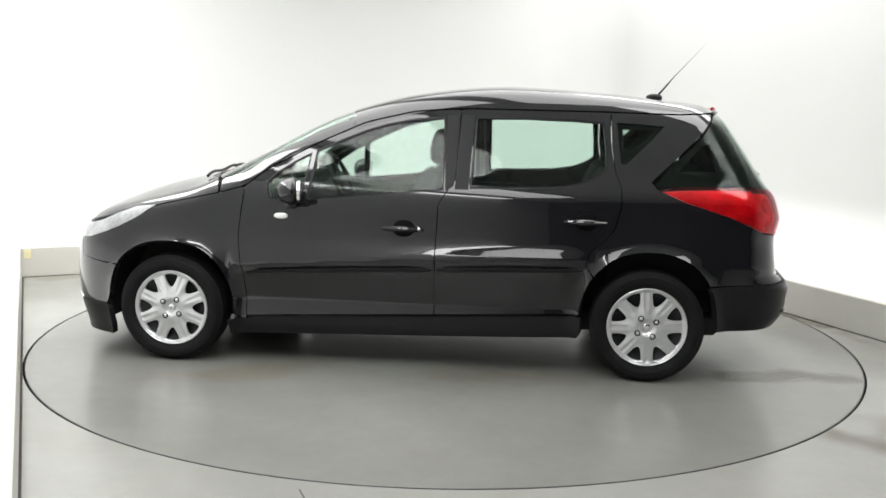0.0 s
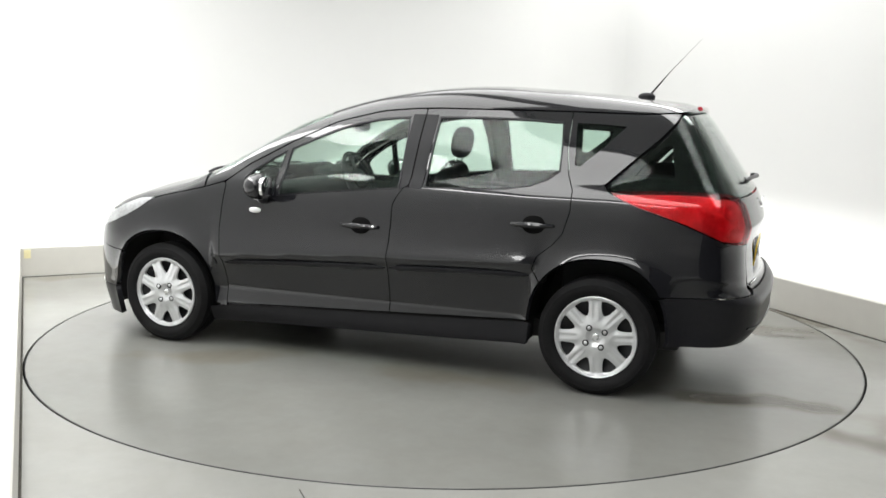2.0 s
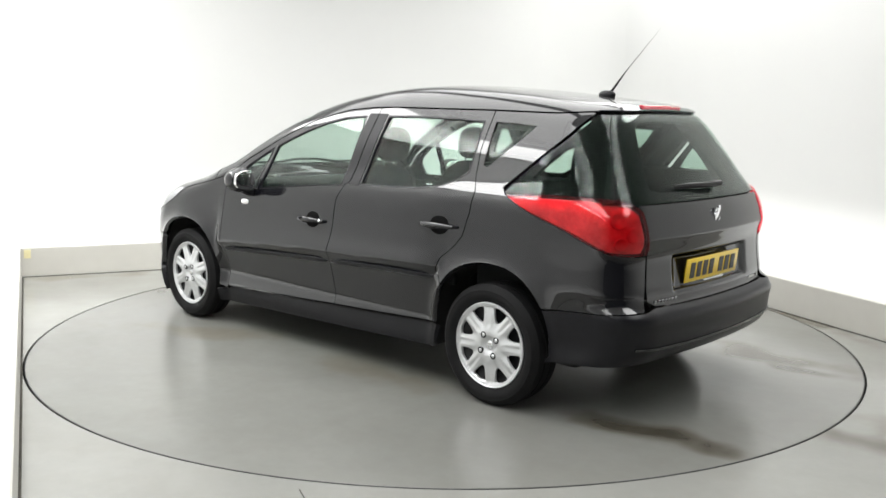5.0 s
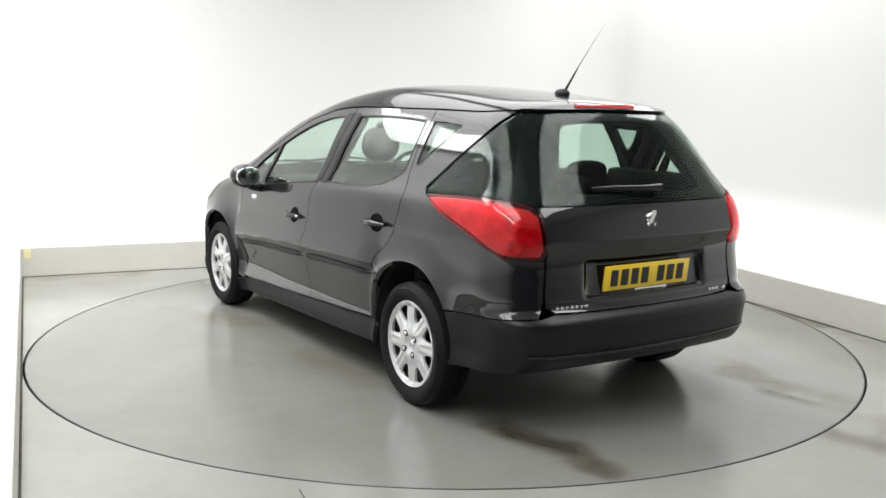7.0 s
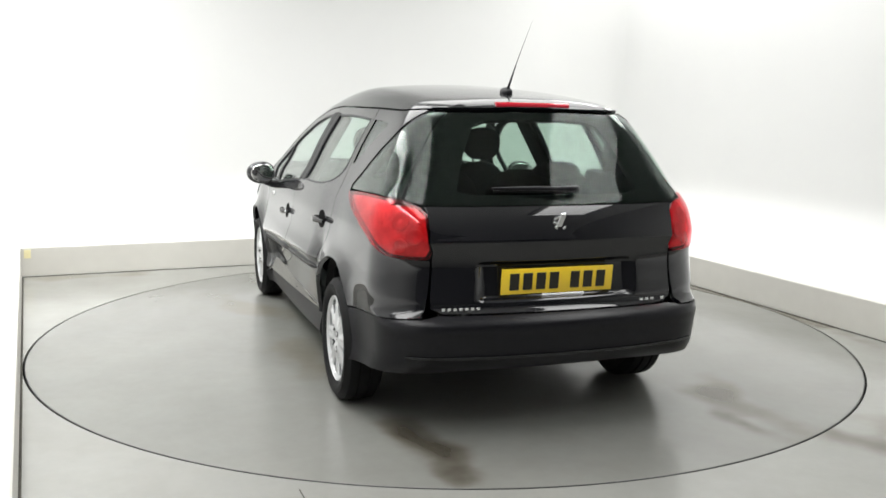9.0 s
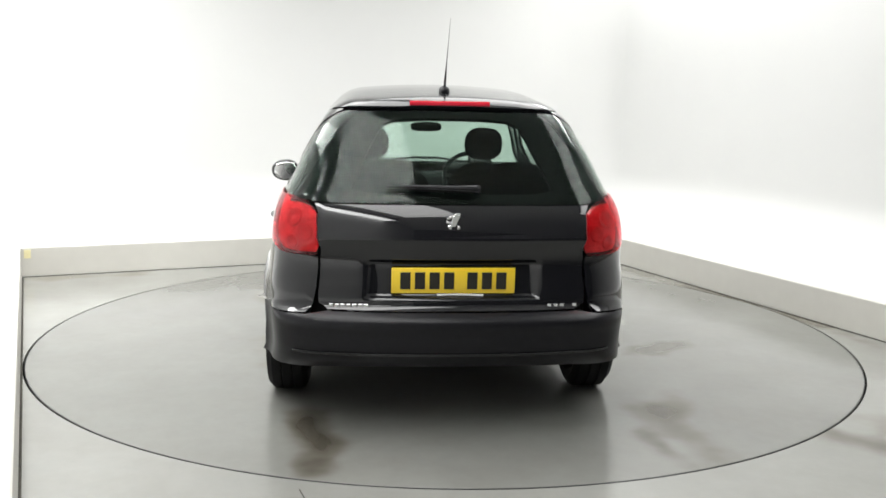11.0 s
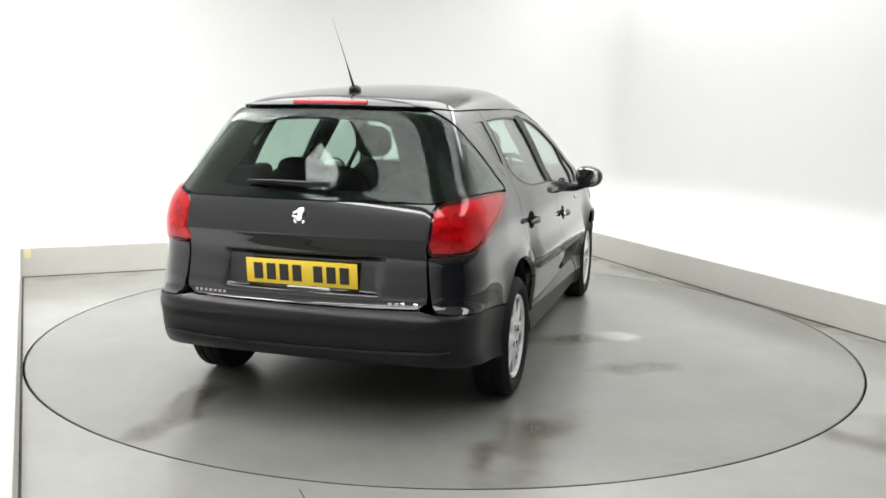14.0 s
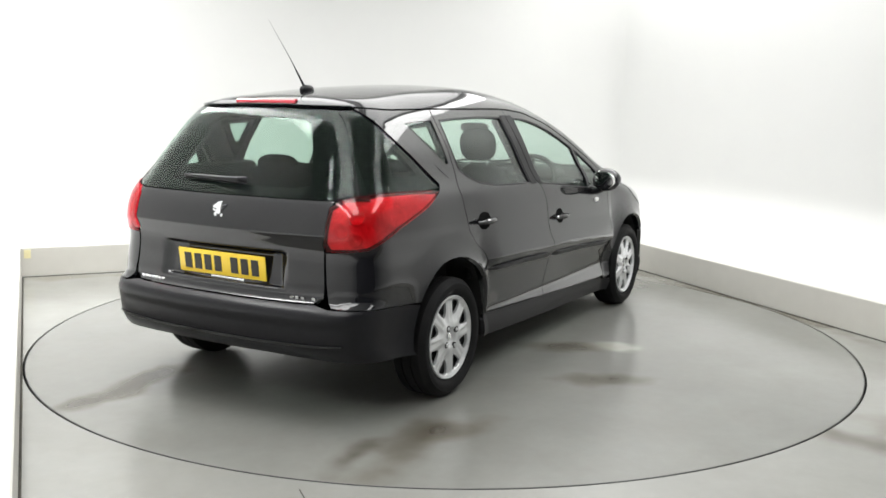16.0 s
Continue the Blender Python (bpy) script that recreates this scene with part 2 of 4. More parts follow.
def triangulate(outer, holes, step):
    """Fill a plane outline with an even net of points; returns points and triangles."""
    loops = [dense(list(outer), step)] + [dense(list(h), step) for h in holes]
    pts, edges = [], []
    for lp in loops:
        base = len(pts)
        pts += lp
        edges += [(base + i, base + (i + 1) % len(lp)) for i in range(len(lp))]
    bound = np.array(pts)
    lo, hi = bound.min(0), bound.max(0)
    gx, gy = np.meshgrid(np.arange(lo[0], hi[0], step), np.arange(lo[1], hi[1], step))
    g = np.stack([gx.ravel(), gy.ravel()], 1)
    keep = inside(g, loops[0])
    for h in loops[1:]:
        keep &= ~inside(g, h)
    g = g[keep]
    if len(g):
        near = np.min(((g[:, None] - bound[None]) ** 2).sum(2), 1) > (0.45 * step) ** 2
        g = g[near]
    pts += [tuple(p) for p in g]
    res = geometry.delaunay_2d_cdt([Vector(p) for p in pts], edges, [], 0, 1e-7)
    P = np.array([tuple(v) for v in res[0]])
    T = np.array([f for f in res[2] if len(f) == 3])
    c = P[T].mean(1)
    ok = inside(c, loops[0])
    for h in loops[1:]:
        ok &= ~inside(c, h)
    area = np.abs(np.cross(P[T[:, 1]] - P[T[:, 0]], P[T[:, 2]] - P[T[:, 0]]))
    return P, T[ok & (area > 1e-9)]


# ---- the car's form: rounded meeting of flank, tail, nose and top ----
def curve(x, xs, ys):
    x, xs, ys = np.asarray(x, float), np.array(xs, float), np.array(ys, float)
    m = np.gradient(ys, xs)
    i = np.clip(np.searchsorted(xs, x) - 1, 0, len(xs) - 2)
    h = xs[i + 1] - xs[i]
    t = np.clip((x - xs[i]) / h, 0, 1)
    return (2 * t**3 - 3 * t**2 + 1) * ys[i] + (t**3 - 2 * t**2 + t) * h * m[i] + (3 * t**2 - 2 * t**3) * ys[i + 1] + (t**3 - t**2) * h * m[i + 1]


W_X = (-2.1, -1.8, -1.5, -1.2, -0.8, -0.2, 0.5, 1.0, 1.4, 1.7, 1.9, 2.15)
W_Y = (0.755, 0.803, 0.832, 0.84, 0.86, 0.868, 0.863, 0.861, 0.86, 0.835, 0.785, 0.695)
I_Z = (0.1, 0.2, 0.28, 0.36, 0.46, 0.56, 0.62, 0.70, 0.78, 0.88, 0.96, 1.05, 1.2, 1.35, 1.5)
I_Y = (0.058, 0.038, 0.028, 0.036, 0.030, 0.0225, 0.021, 0.030, 0.035, 0.043, 0.062, 0.113, 0.188, 0.278, 0.37)
R_Z = (0.15, 0.26, 0.34, 0.44, 0.525, 0.55, 0.6, 0.67, 0.76, 0.84, 0.9, 0.97, 1.05, 1.2, 1.35, 1.42, 1.5)
R_X = (-1.90, -1.96, -2.03, -2.05, -2.04, -2.0, -1.985, -1.975, -1.97, -1.982, -1.972, -1.945, -1.888, -1.788, -1.688, -1.64, -1.575)
F_Z = (0.15, 0.25, 0.4, 0.55, 0.7, 0.8, 0.9, 1.0)
F_X = (1.985, 2.015, 2.035, 2.025, 1.98, 1.92, 1.83, 1.7)
T_X = (-2.1, -1.85, -1.62, -1.33, -0.9, -0.4, -0.1, 0.14, 0.3, 0.47, 0.64, 0.81, 0.98, 1.16, 1.35, 1.5, 1.7, 1.85, 2.0, 2.1)
T_Z = (1.33, 1.395, 1.428, 1.462, 1.500, 1.516, 1.488, 1.446, 1.403, 1.346, 1.265, 1.174, 1.09, 1.01, 0.96, 0.925, 0.86, 0.795, 0.72, 0.66)


def smax(a, b, k):
    return np.maximum(a, b) + np.maximum(k - np.abs(a - b), 0) ** 2 / (4 * k)


def step01(v, lo, hi):
    t = np.clip((v - lo) / (hi - lo), 0, 1)
    return t * t * (3 - 2 * t)


def field(x, y, z):
    y = np.abs(y)
    # a crisp line along the doors and flared lips round the wheels
    dz = z - curve(x, (-1.0, -0.94, -0.17, 0.4, 0.85, 0.95), (0.637, 0.635, 0.615, 0.583, 0.545, 0.535))
    soft = np.sqrt(dz * dz + 0.012 ** 2) - 0.012
    doors = step01(x, -1.06, -0.82) * (1 - step01(x, 0.88, 0.98))
    line = doors * np.where(dz > 0, 0.042 * np.exp(-soft / 0.095), 0.010 + 0.032 * np.exp(-soft / 0.035))
    hollow = doors * np.interp(z, (0.23, 0.30, 0.36, 0.57), (0.006, 0.022, 0.030, 0.0))
    d = ((np.abs(np.abs(x) - 1.27) / 0.352) ** 2.3 + (np.abs(z - 0.286) / 0.39) ** 2.3) ** (1 / 2.3)
    lip = 0.032 * np.exp(-(np.maximum(d, 0.92) - 1.0) * 0.37 / 0.05)
    flank = (y - (curve(x, W_X, W_Y) - curve(z, I_Z, I_Y)) - np.maximum(line, lip) + hollow) * 0.9
    # the plate's recess in the tailgate
    recess = 0.026 * step01(0.385 - y, 0, 0.06) * step01(z, 0.585, 0.60) * (1 - step01(z, 0.735, 0.765))
    crease = z - 0.845
    recess = recess - 0.008 * np.where(crease > 0, np.exp(-np.abs(crease) / 0.03), np.exp(-np.abs(crease) / 0.014)) * (1 - step01(y, 0.55, 0.62))
    tail = curve(z, R_Z, R_X) + 0.13 * y * y + recess - x
    nose = x - (curve(z, F_Z, F_X) - 0.28 * y * y)
    top = z - (curve(x, T_X, T_Z) - 0.13 * y * y)
    return smax(smax(smax(flank, tail, 0.165), nose, 0.22), top, 0.09)


def march(o, d, t0, t1, n):
    ts = np.linspace(t0, t1, n)
    P = o[:, None] + d[:, None] * ts[None, :, None]
    v = field(P[..., 0], P[..., 1], P[..., 2])
    i = np.argmax(v < 0, 1)
    lo, hi = ts[np.maximum(i - 1, 0)], ts[i]
    for _ in range(26):
        m = (lo + hi) / 2
        p = o + d * m[:, None]
        ins = field(p[:, 0], p[:, 1], p[:, 2]) < 0
        hi, lo = np.where(ins, m, hi), np.where(ins, lo, m)
    return o + d * hi[:, None]


PIVOT = 1.45
FAN = 0.62
TAIL = PIVOT + FAN * math.pi / 2      # s at the middle of the tail; -TAIL at the nose


def on_side(sz):
    """Points of the form: s runs back along the left flank (s = -x), then fans round the tail or the nose; z is the height."""
    s, z = sz[:, 0], sz[:, 1]
    px = np.clip(-s, -PIVOT, PIVOT)
    an = np.where(s > PIVOT, (s - PIVOT) / FAN, np.where(s < -PIVOT, (s + PIVOT) / FAN, 0))
    d = np.stack([-np.sin(an), np.cos(an), 0 * an], -1)
    o = np.stack([px, 0 * px, z], -1)
    return march(o + d * 1.3, -d, 0, 1.3, 66)


def on_top(xy):
    o = np.stack([xy[:, 0], xy[:, 1], np.full(len(xy), 1.7)], -1)
    return march(o, np.tile([0, 0, -1.0], (len(xy), 1)), 0, 1.4, 70)


def slope(P):
    h = 1e-4
    x, y, z = P.T
    g = np.stack([field(x + h, y, z) - field(x - h, y, z), field(x, y + h, z) - field(x, y - h, z), field(x, y, z + h) - field(x, y, z - h)], -1)
    return g / np.linalg.norm(g, axis=1)[:, None]


def skin(name, where, outer, mat, parent, holes=(), step=0.04, thick=0.02, sink=0.0, mirror=False, label=""):
    """A panel of the car's form: an outline on on_side or on_top, filled, given depth inwards and a rim of its own."""
    P2, T = triangulate(outer, holes, step)
    P = where(P2)
    N = slope(P)
    P = P - N * sink
    a, b, c = P[T[:, 0]], P[T[:, 1]], P[T[:, 2]]
    flip = (np.cross(b - a, c - a) * N[T[:, 0]]).sum(1) < 0
    T = np.where(flip[:, None], T[:, ::-1], T)
    n = len(P)
    inner = P - N * thick
    edges = {}
    for t in T:
        for i, j in ((t[0], t[1]), (t[1], t[2]), (t[2], t[0])):
            edges[(i, j)] = True
    rim = [(i, j) for i, j in edges if (j, i) not in edges]
    ids = sorted({i for e in rim for i in e})
    at = {i: k for k, i in enumerate(ids)}
    m = len(ids)
    faces = [tuple(t) for t in T] + [tuple(n + t[::-1]) for t in T]
    RN = np.zeros((m, 3))
    for i, j in rim:
        f = np.cross(inner[i] - P[i], P[j] - P[i])
        RN[at[i]] += f
        RN[at[j]] += f
        faces.append((2 * n + at[j], 2 * n + at[i], 2 * n + m + at[i], 2 * n + m + at[j]))
    RN /= np.linalg.norm(RN, axis=1)[:, None] + 1e-12
    V = np.concatenate([P, inner, P[ids], inner[ids]])
    NN = np.concatenate([N, -N, RN, RN])
    if mirror:
        V, NN = V * [1, -1, 1], NN * [1, -1, 1]
        faces = [f[::-1] for f in faces]
    return mesh_object(name, V, faces, mat, parent, label, NN)


ARCH_X, ARCH_Z, ARCH_A = 1.27, 0.286, 0.352
FRONT_B, REAR_B = 0.380, 0.398       # the arches' height over the axle
ARCH_P = 2.3


def arc(cx, b, a0, a1, n=18):
    """A stretch of a wheel arch: a squared oval round the axle, unrolled like the flank."""
    out = []
    for i in range(n + 1):
        a = radians(a0 + (a1 - a0) * i / n)
        c, d = math.cos(a), math.sin(a)
        x = cx + ARCH_A * math.copysign(abs(c) ** (2 / ARCH_P), c)
        z = ARCH_Z + b * math.copysign(abs(d) ** (2 / ARCH_P), d)
        if abs(x) > PIVOT:
            x = math.copysign(PIVOT + FAN * math.atan2(abs(x) - PIVOT, 0.83), x)
        out.append((x, z))
    return out


G = 0.0025   # half a shut line
# upper edge of the flank panels, from the nose back to the tail
EDGE_S = (-TAIL, -2.2, -1.95, -1.6, -1.3, -1.0, -0.86, -0.74, -0.47, -0.24, 0.01, 0.2, 0.35, 1.03, 1.4, 1.62, 1.75, TAIL)
EDGE_Z = (0.66, 0.665, 0.69, 0.775, 0.86, 0.925, 0.965, 1.06, 1.205, 1.31, 1.370, 1.386, 1.39, 1.384, 1.376, 1.385, 1.392, 1.395)


def edge(s):
    return float(np.interp(s, EDGE_S, EDGE_Z))


def rail(s0, s1, lower=0.0, n=24):
    return [(s0 + (s1 - s0) * i / n, edge(s0 + (s1 - s0) * i / n) - lower) for i in range(n + 1)]


DIAG = [(1.27, 1.027), (1.40, 1.152), (1.53, 1.274), (1.625, 1.372)]
LAMP = [(1.30, 0.997), (1.41, 1.006), (1.52, 1.011), (1.66, 1.013), (1.77, 1.006), (1.83, 0.988), (1.868, 0.955), (1.886, 0.88), (1.893, 0.80), (1.88, 0.772),
        (1.82, 0.774), (1.76, 0.783), (1.69, 0.823), (1.62, 0.864), (1.50, 0.915), (1.40, 0.955)]
FRONT_GLASS = [(-0.49, 1.155), (-0.36, 1.215), (-0.24, 1.265), (-0.12, 1.302), (0.01, 1.328), (0.10, 1.337), (0.185, 1.341), (0.20, 1.2), (0.205, 0.968), (-0.12, 0.938), (-0.52, 0.898)]
FIX_GLASS = [(-0.515, 1.143), (-0.60, 1.098), (-0.70, 1.035), (-0.745, 0.985), (-0.72, 0.90), (-0.545, 0.90)]
REAR_GLASS = [(0.35, 1.344), (0.60, 1.347), (0.85, 1.341), (1.022, 1.330), (1.038, 1.2), (1.042, 1.085), (0.985, 1.043), (0.90, 1.010), (0.77, 0.99), (0.60, 0.983), (0.34, 0.978)]
QUARTER_GLASS = [(1.088, 1.326), (1.20, 1.322), (1.335, 1.312), (1.25, 1.222), (1.135, 1.115), (1.108, 1.12)]
REAR_EDGE = [(1.062, 1.20), (1.085, 1.07), (1.115, 1.0), (1.115, 0.90), (1.085, 0.79), (1.04, 0.735), (0.965, 0.672), (0.945, 0.61)]


def shifted(pts, d):
    return [(s + d, z) for s, z in pts]


def door_handle(x, z, mirror, parent):
    sg = -1 if mirror else 1
    y0 = float(on_side(np.array([[-x, z]]))[0, 1])
    bm = bmesh.new()
    P = on_side(np.array([[-x + 0.005, z]]))
    N = slope(P)[0]
    turn = Vector((N[0], sg * N[1], N[2])).to_track_quat("Y", "Z").to_matrix().to_4x4()
    blob(bm, (0.115, 0.007, 0.090), Matrix.Translation((P[0][0], sg * P[0][1], P[0][2])) @ turn, 2.2)
    cup = part("handle_recess", bm, PIT, parent, "black recessed cup behind the handle")
    bm = bmesh.new()
    pts = [(x + 0.105 - 0.21 * i / 12, sg * (y0 + 0.012 + 0.022 * math.sin(math.pi * i / 12)), z - 0.002 * i / 12) for i in range(13)]
    tube(bm, pts, [0.009 + 0.007 * math.sin(math.pi * min(1, i / 11)) for i in range(13)], 10)
    bar = part("door_handle", bm, PAINT, parent, "black pull handle")
    if x < -0.5:
        return
    bm = bmesh.new()
    blob(bm, (0.018, 0.012, 0.018), pose(x - 0.088, sg * (y0 + 0.026), z), 2)
    part("lock_cylinder", bm, CHROME, bar, "small chrome lock")


def moulding(s0, s1, z0, z1, h0, h1, parent, mirror):
    """A bulged rubbing strip along the flank."""
    n, sg = 40, -1 if mirror else 1
    verts, faces = [], []
    sec = ((0.5, -0.004), (0.5, 0.008), (0.36, 0.0135), (-0.30, 0.0155), (-0.5, 0.010), (-0.5, -0.004))
    for i in range(n + 1):
        t = i / n
        s, z, h = s0 + (s1 - s0) * t, z0 + (z1 - z0) * t + 0.006 * math.sin(math.pi * t), h0 + (h1 - h0) * t
        k = min(1, 12 * t, 12 * (1 - t))
        P = on_side(np.array([[s, z + a * h * (0.35 + 0.65 * k)] for a, _ in sec]))
        for p, (_, o) in zip(P, sec):
            verts.append((p[0], sg * (p[1] + (o * k if o > 0 else o)), p[2]))
    w = len(sec)
    for i in range(n):
        for k in range(w - 1):
            f = (i * w + k, i * w + k + 1, (i + 1) * w + k + 1, (i + 1) * w + k)
            faces.append(f if not mirror else f[::-1])
    ob = mesh_object("side_moulding", verts, faces, PLASTIC, parent, "matt black rubbing strip")
    ob.data.set_sharp_from_angle(angle=radians(50))


def flank(car, mirror):
    def S(name, outer, mat, parent=car, **k):
        return skin(name, on_side, outer, mat, parent, mirror=mirror, **k)

    # front wing
    fa = arc(-ARCH_X, FRONT_B, 143, 8, 28)
    wing = [(-1.60, 0.53), *fa, (-0.912, 0.27), (-0.852 - G, 0.25), (-0.862 - G, 0.53), (-0.887 - G, 0.70), (-0.88, 0.80), (-0.86, 0.95)] + rail(-0.88, -1.52, 0.004) + [(-1.62, 0.738), (-1.72, 0.682), (-1.775, 0.657), (-1.745, 0.55)]
    S("front_wing", wing, PAINT, step=0.024)
    # doors
    split = [(0.27, 1.375), (0.262, 1.02), (0.20, 0.93), (0.18, 0.89), (0.172, 0.62), (0.165, 0.315)]
    top1 = rail(-0.86, 0.262, 0.006)
    door = S("front_door", [(-0.85, 0.27), (-0.86, 0.53), (-0.885, 0.70), (-0.875, 0.80), (-0.855, 0.945)] + top1 + shifted(split, -G),
             PAINT, holes=[FRONT_GLASS, FIX_GLASS], step=0.022, label="black front door with a dark window frame")
    S("window_pane", FRONT_GLASS, GLASS, door, thick=0.004, sink=0.006, label="green-tinted glass")
    S("window_pane", FIX_GLASS, GLASS, door, thick=0.004, sink=0.006, label="small green-tinted fixed glass")
    seal(FRONT_GLASS, door, mirror)
    S("pillar_cover", [(0.200, 1.352), (0.196, 1.2), (0.214, 0.965), (0.254, 0.990), (0.259, 1.02), (0.2665, 1.352)], SATIN, door, step=0.03, thick=0.006, sink=-0.0025, label="satin black pillar cover")
    seal(FIX_GLASS, door, mirror)
    door_handle(0.0, 0.768, mirror, door)
    moulding(-0.845, 0.158, 0.507, 0.556, 0.024, 0.026, door, mirror)
    back = [(1.056, 1.377)] + REAR_EDGE + arc(ARCH_X, REAR_B, 142, 173, 8) + [(0.917, 0.345)]
    rdoor = S("rear_door", shifted(split, G)[::-1] + rail(0.275, 1.054, 0.006) + shifted(back[1:], -G), PAINT, holes=[REAR_GLASS], step=0.022, label="black rear door with a dark window frame")
    S("window_pane", REAR_GLASS, GLASS, rdoor, thick=0.004, sink=0.006, label="green-tinted glass")
    seal(REAR_GLASS, rdoor, mirror)
    S("pillar_cover", [(0.2735, 1.352), (0.2655, 1.02), (0.262, 0.975), (0.332, 0.975), (0.343, 1.352)], SATIN, rdoor, step=0.03, thick=0.006, sink=-0.0025, label="satin black pillar cover")
    door_handle(-0.935, 0.828, mirror, rdoor)
    moulding(0.18, 0.935, 0.558, 0.578, 0.026, 0.022, rdoor, mirror)
    # sill
    sill = [(-0.93, 0.235), (-0.85, 0.262), (0.165, 0.305), (0.915, 0.335), (0.914, 0.25), (0.905, 0.214), (0.0, 0.185), (-0.93, 0.155)]
    S("sill", sill, SATIN, step=0.04, sink=0.022, label="satin black sill under the doors")
    # rear quarter with its slanting pillar
    ra = arc(ARCH_X, REAR_B, 141, 33, 22)
    quarter = shifted(REAR_EDGE, G) + ra + [(1.60, 0.522), (1.72, 0.528), (1.88, 0.536), (1.884, 0.62), (1.884, 0.765)]
    quarter += [(s - 0.003, z - 0.004) for s, z in LAMP[10:]] + [(1.292, 0.998)] + [(s - 0.006, z + 0.004) for s, z in DIAG] + rail(1.60, 1.06, 0.006, 12)
    S("rear_quarter_panel", quarter, PAINT, holes=[QUARTER_GLASS], step=0.024, label="black rear quarter with a slanting pillar")
    S("quarter_light", QUARTER_GLASS, GLASS_R, thick=0.004, sink=0.004, label="dark triangular fixed glass")
    S("window_border", [(s * 1.0, z) for s, z in QUARTER_GLASS], PIT, holes=[[(1.118, 1.306), (1.285, 1.298), (1.225, 1.24), (1.16, 1.185), (1.13, 1.19)]], step=0.03, thick=0.015, sink=0.0095, label="black border behind the glass, widened to stand in for dark cabin trim")
    side_glass = [(1.283, 1.012), (1.288, 1.03)] + [(s + 0.004, z - 0.004) for s, z in DIAG[1:]] + [(1.70, 1.378), (1.735, 1.2), (1.765, 1.017), (1.66, 1.022), (1.52, 1.020), (1.41, 1.014)]
    S("rear_side_window", side_glass, GLASS_R, thick=0.004, sink=0.002, step=0.03, label="dark tinted glass wrapping to the tailgate")
    # black sheet leaves only this patch clear, in place of dark pillar trim inside
    patch = [(1.40, 1.085), (1.50, 1.075), (1.575, 1.085), (1.565, 1.235), (1.525, 1.225), (1.46, 1.16)]
    S("window_border", [(s, z - 0.002) for s, z in side_glass], PIT, holes=[patch], step=0.03, thick=0.02, sink=0.014, label="black border behind the glass, widened to stand in for dark cabin trim")
    # tail lamp: red lens over its housing
    lamp = S("tail_lamp", LAMP, LENS_R, step=0.02, thick=0.012, sink=-0.006, label="large red tail lamp wrapping round the corner")
    S("lamp_housing", [(s * 0.985 + 0.024, z * 0.97 + 0.027) for s, z in LAMP], REFLECTOR, lamp, thick=0.03, sink=0.022, label="pale reflector behind the red lens")
    sgn = -1 if mirror else 1
    for s0, z0, r0 in ((1.79, 0.93, 0.040), (1.845, 0.865, 0.036), (1.80, 0.82, 0.032)):
        P = on_side(np.array([[s0, z0]]))
        N = slope(P)[0]
        q = P[0] - N * 0.012
        turn = Vector((N[0], N[1] * sgn, N[2])).to_track_quat("Y", "Z").to_matrix().to_4x4()
        bm = bmesh.new()
        lathe(bm, [(r0, -0.012), (r0 * 0.95, -0.008), (r0 * 0.8, -0.0065), (r0 * 0.5, -0.010), (r0 * 0.2, -0.012), (0.001, -0.012), (0.001, -0.02), (r0, -0.02)], 24, Matrix.Translation((q[0], q[1] * sgn, q[2])) @ turn)
        part("lamp_bowl", bm, BOWL, lamp, "round reflector bowl")
    # head lamp
    S("headlamp", [(-1.36, 0.846), (-1.44, 0.790), (-1.53, 0.729), (-1.60, 0.692), (-1.68, 0.658), (-1.84, 0.628), (-1.97, 0.605), (-2.0, 0.64), (-1.97, 0.672), (-1.85, 0.696), (-1.72, 0.722), (-1.62, 0.752), (-1.55, 0.792), (-1.46, 0.834)], HEAD_W, step=0.02, thick=0.03, sink=-0.004, label="clear swept-back headlamp")
    # wheel-arch liners
    sg = -1 if mirror else 1
    for cx in (1.27, -1.27):
        bm = bmesh.new()
        prof = [(cx + 0.362 * math.copysign(abs(math.cos(math.pi * i / 20)) ** 0.87, 10 - i), ARCH_Z + 0.412 * math.sin(math.pi * i / 20) ** 0.87 if 0 < i < 20 else (0.31 if cx < 0 and i else 0.22)) for i in range(21)]
        a = [bm.verts.new((x, sg * 0.50, z)) for x, z in prof]
        b = [bm.verts.new((x, sg * 0.80, z)) for x, z in prof]
        for i in range(20):
            bm.faces.new((a[i], a[i + 1], b[i + 1], b[i]))
        bm.faces.new(a)
        part("wheel_arch_liner", bm, DARK, car)
    # side repeater on the wing
    y = float(on_side(np.array([[-0.655, 0.812]]))[0, 1])
    bm = bmesh.new()
    blob(bm, (0.075, 0.022, 0.032), pose(0.655, sg * y, 0.812), 2.3)
    part("side_repeater", bm, LENS_W, car, "small clear indicator lens")
    # door mirror
    base = bmesh.new()
    yd = float(on_side(np.array([[-0.60, 0.88]]))[0, 1])
    tube(base, [(0.60, sg * (yd - 0.02), 0.872), (0.60, sg * (yd + 0.03), 0.878), (0.585, sg * (yd + 0.075), 0.895)], [0.03, 0.024, 0.022], 10)
    housing = bmesh.new()

    def shell(p):
        return Vector((p.x * (1.0 if p.x > 0 else 0.55), p.y, p.z * (1 - 0.9 * sg * p.y)))
    M = pose(0.565, sg * 0.925, 0.952, 0, 0, sg * 11)
    blob(housing, (0.16, 0.185, 0.145), M, 2.2, bend=shell)
    mir = part("door_mirror", housing, PAINT, car, "gloss black door mirror on a short arm")
    part("mirror_arm", base, PLASTIC, mir)
    g = bmesh.new()
    loops = []
    for dx, k in ((-0.046, 0.96), (-0.044, 1.0), (-0.03, 1.0)):
        q = []
        for i in range(32):
            u = 2 * math.pi * i / 32
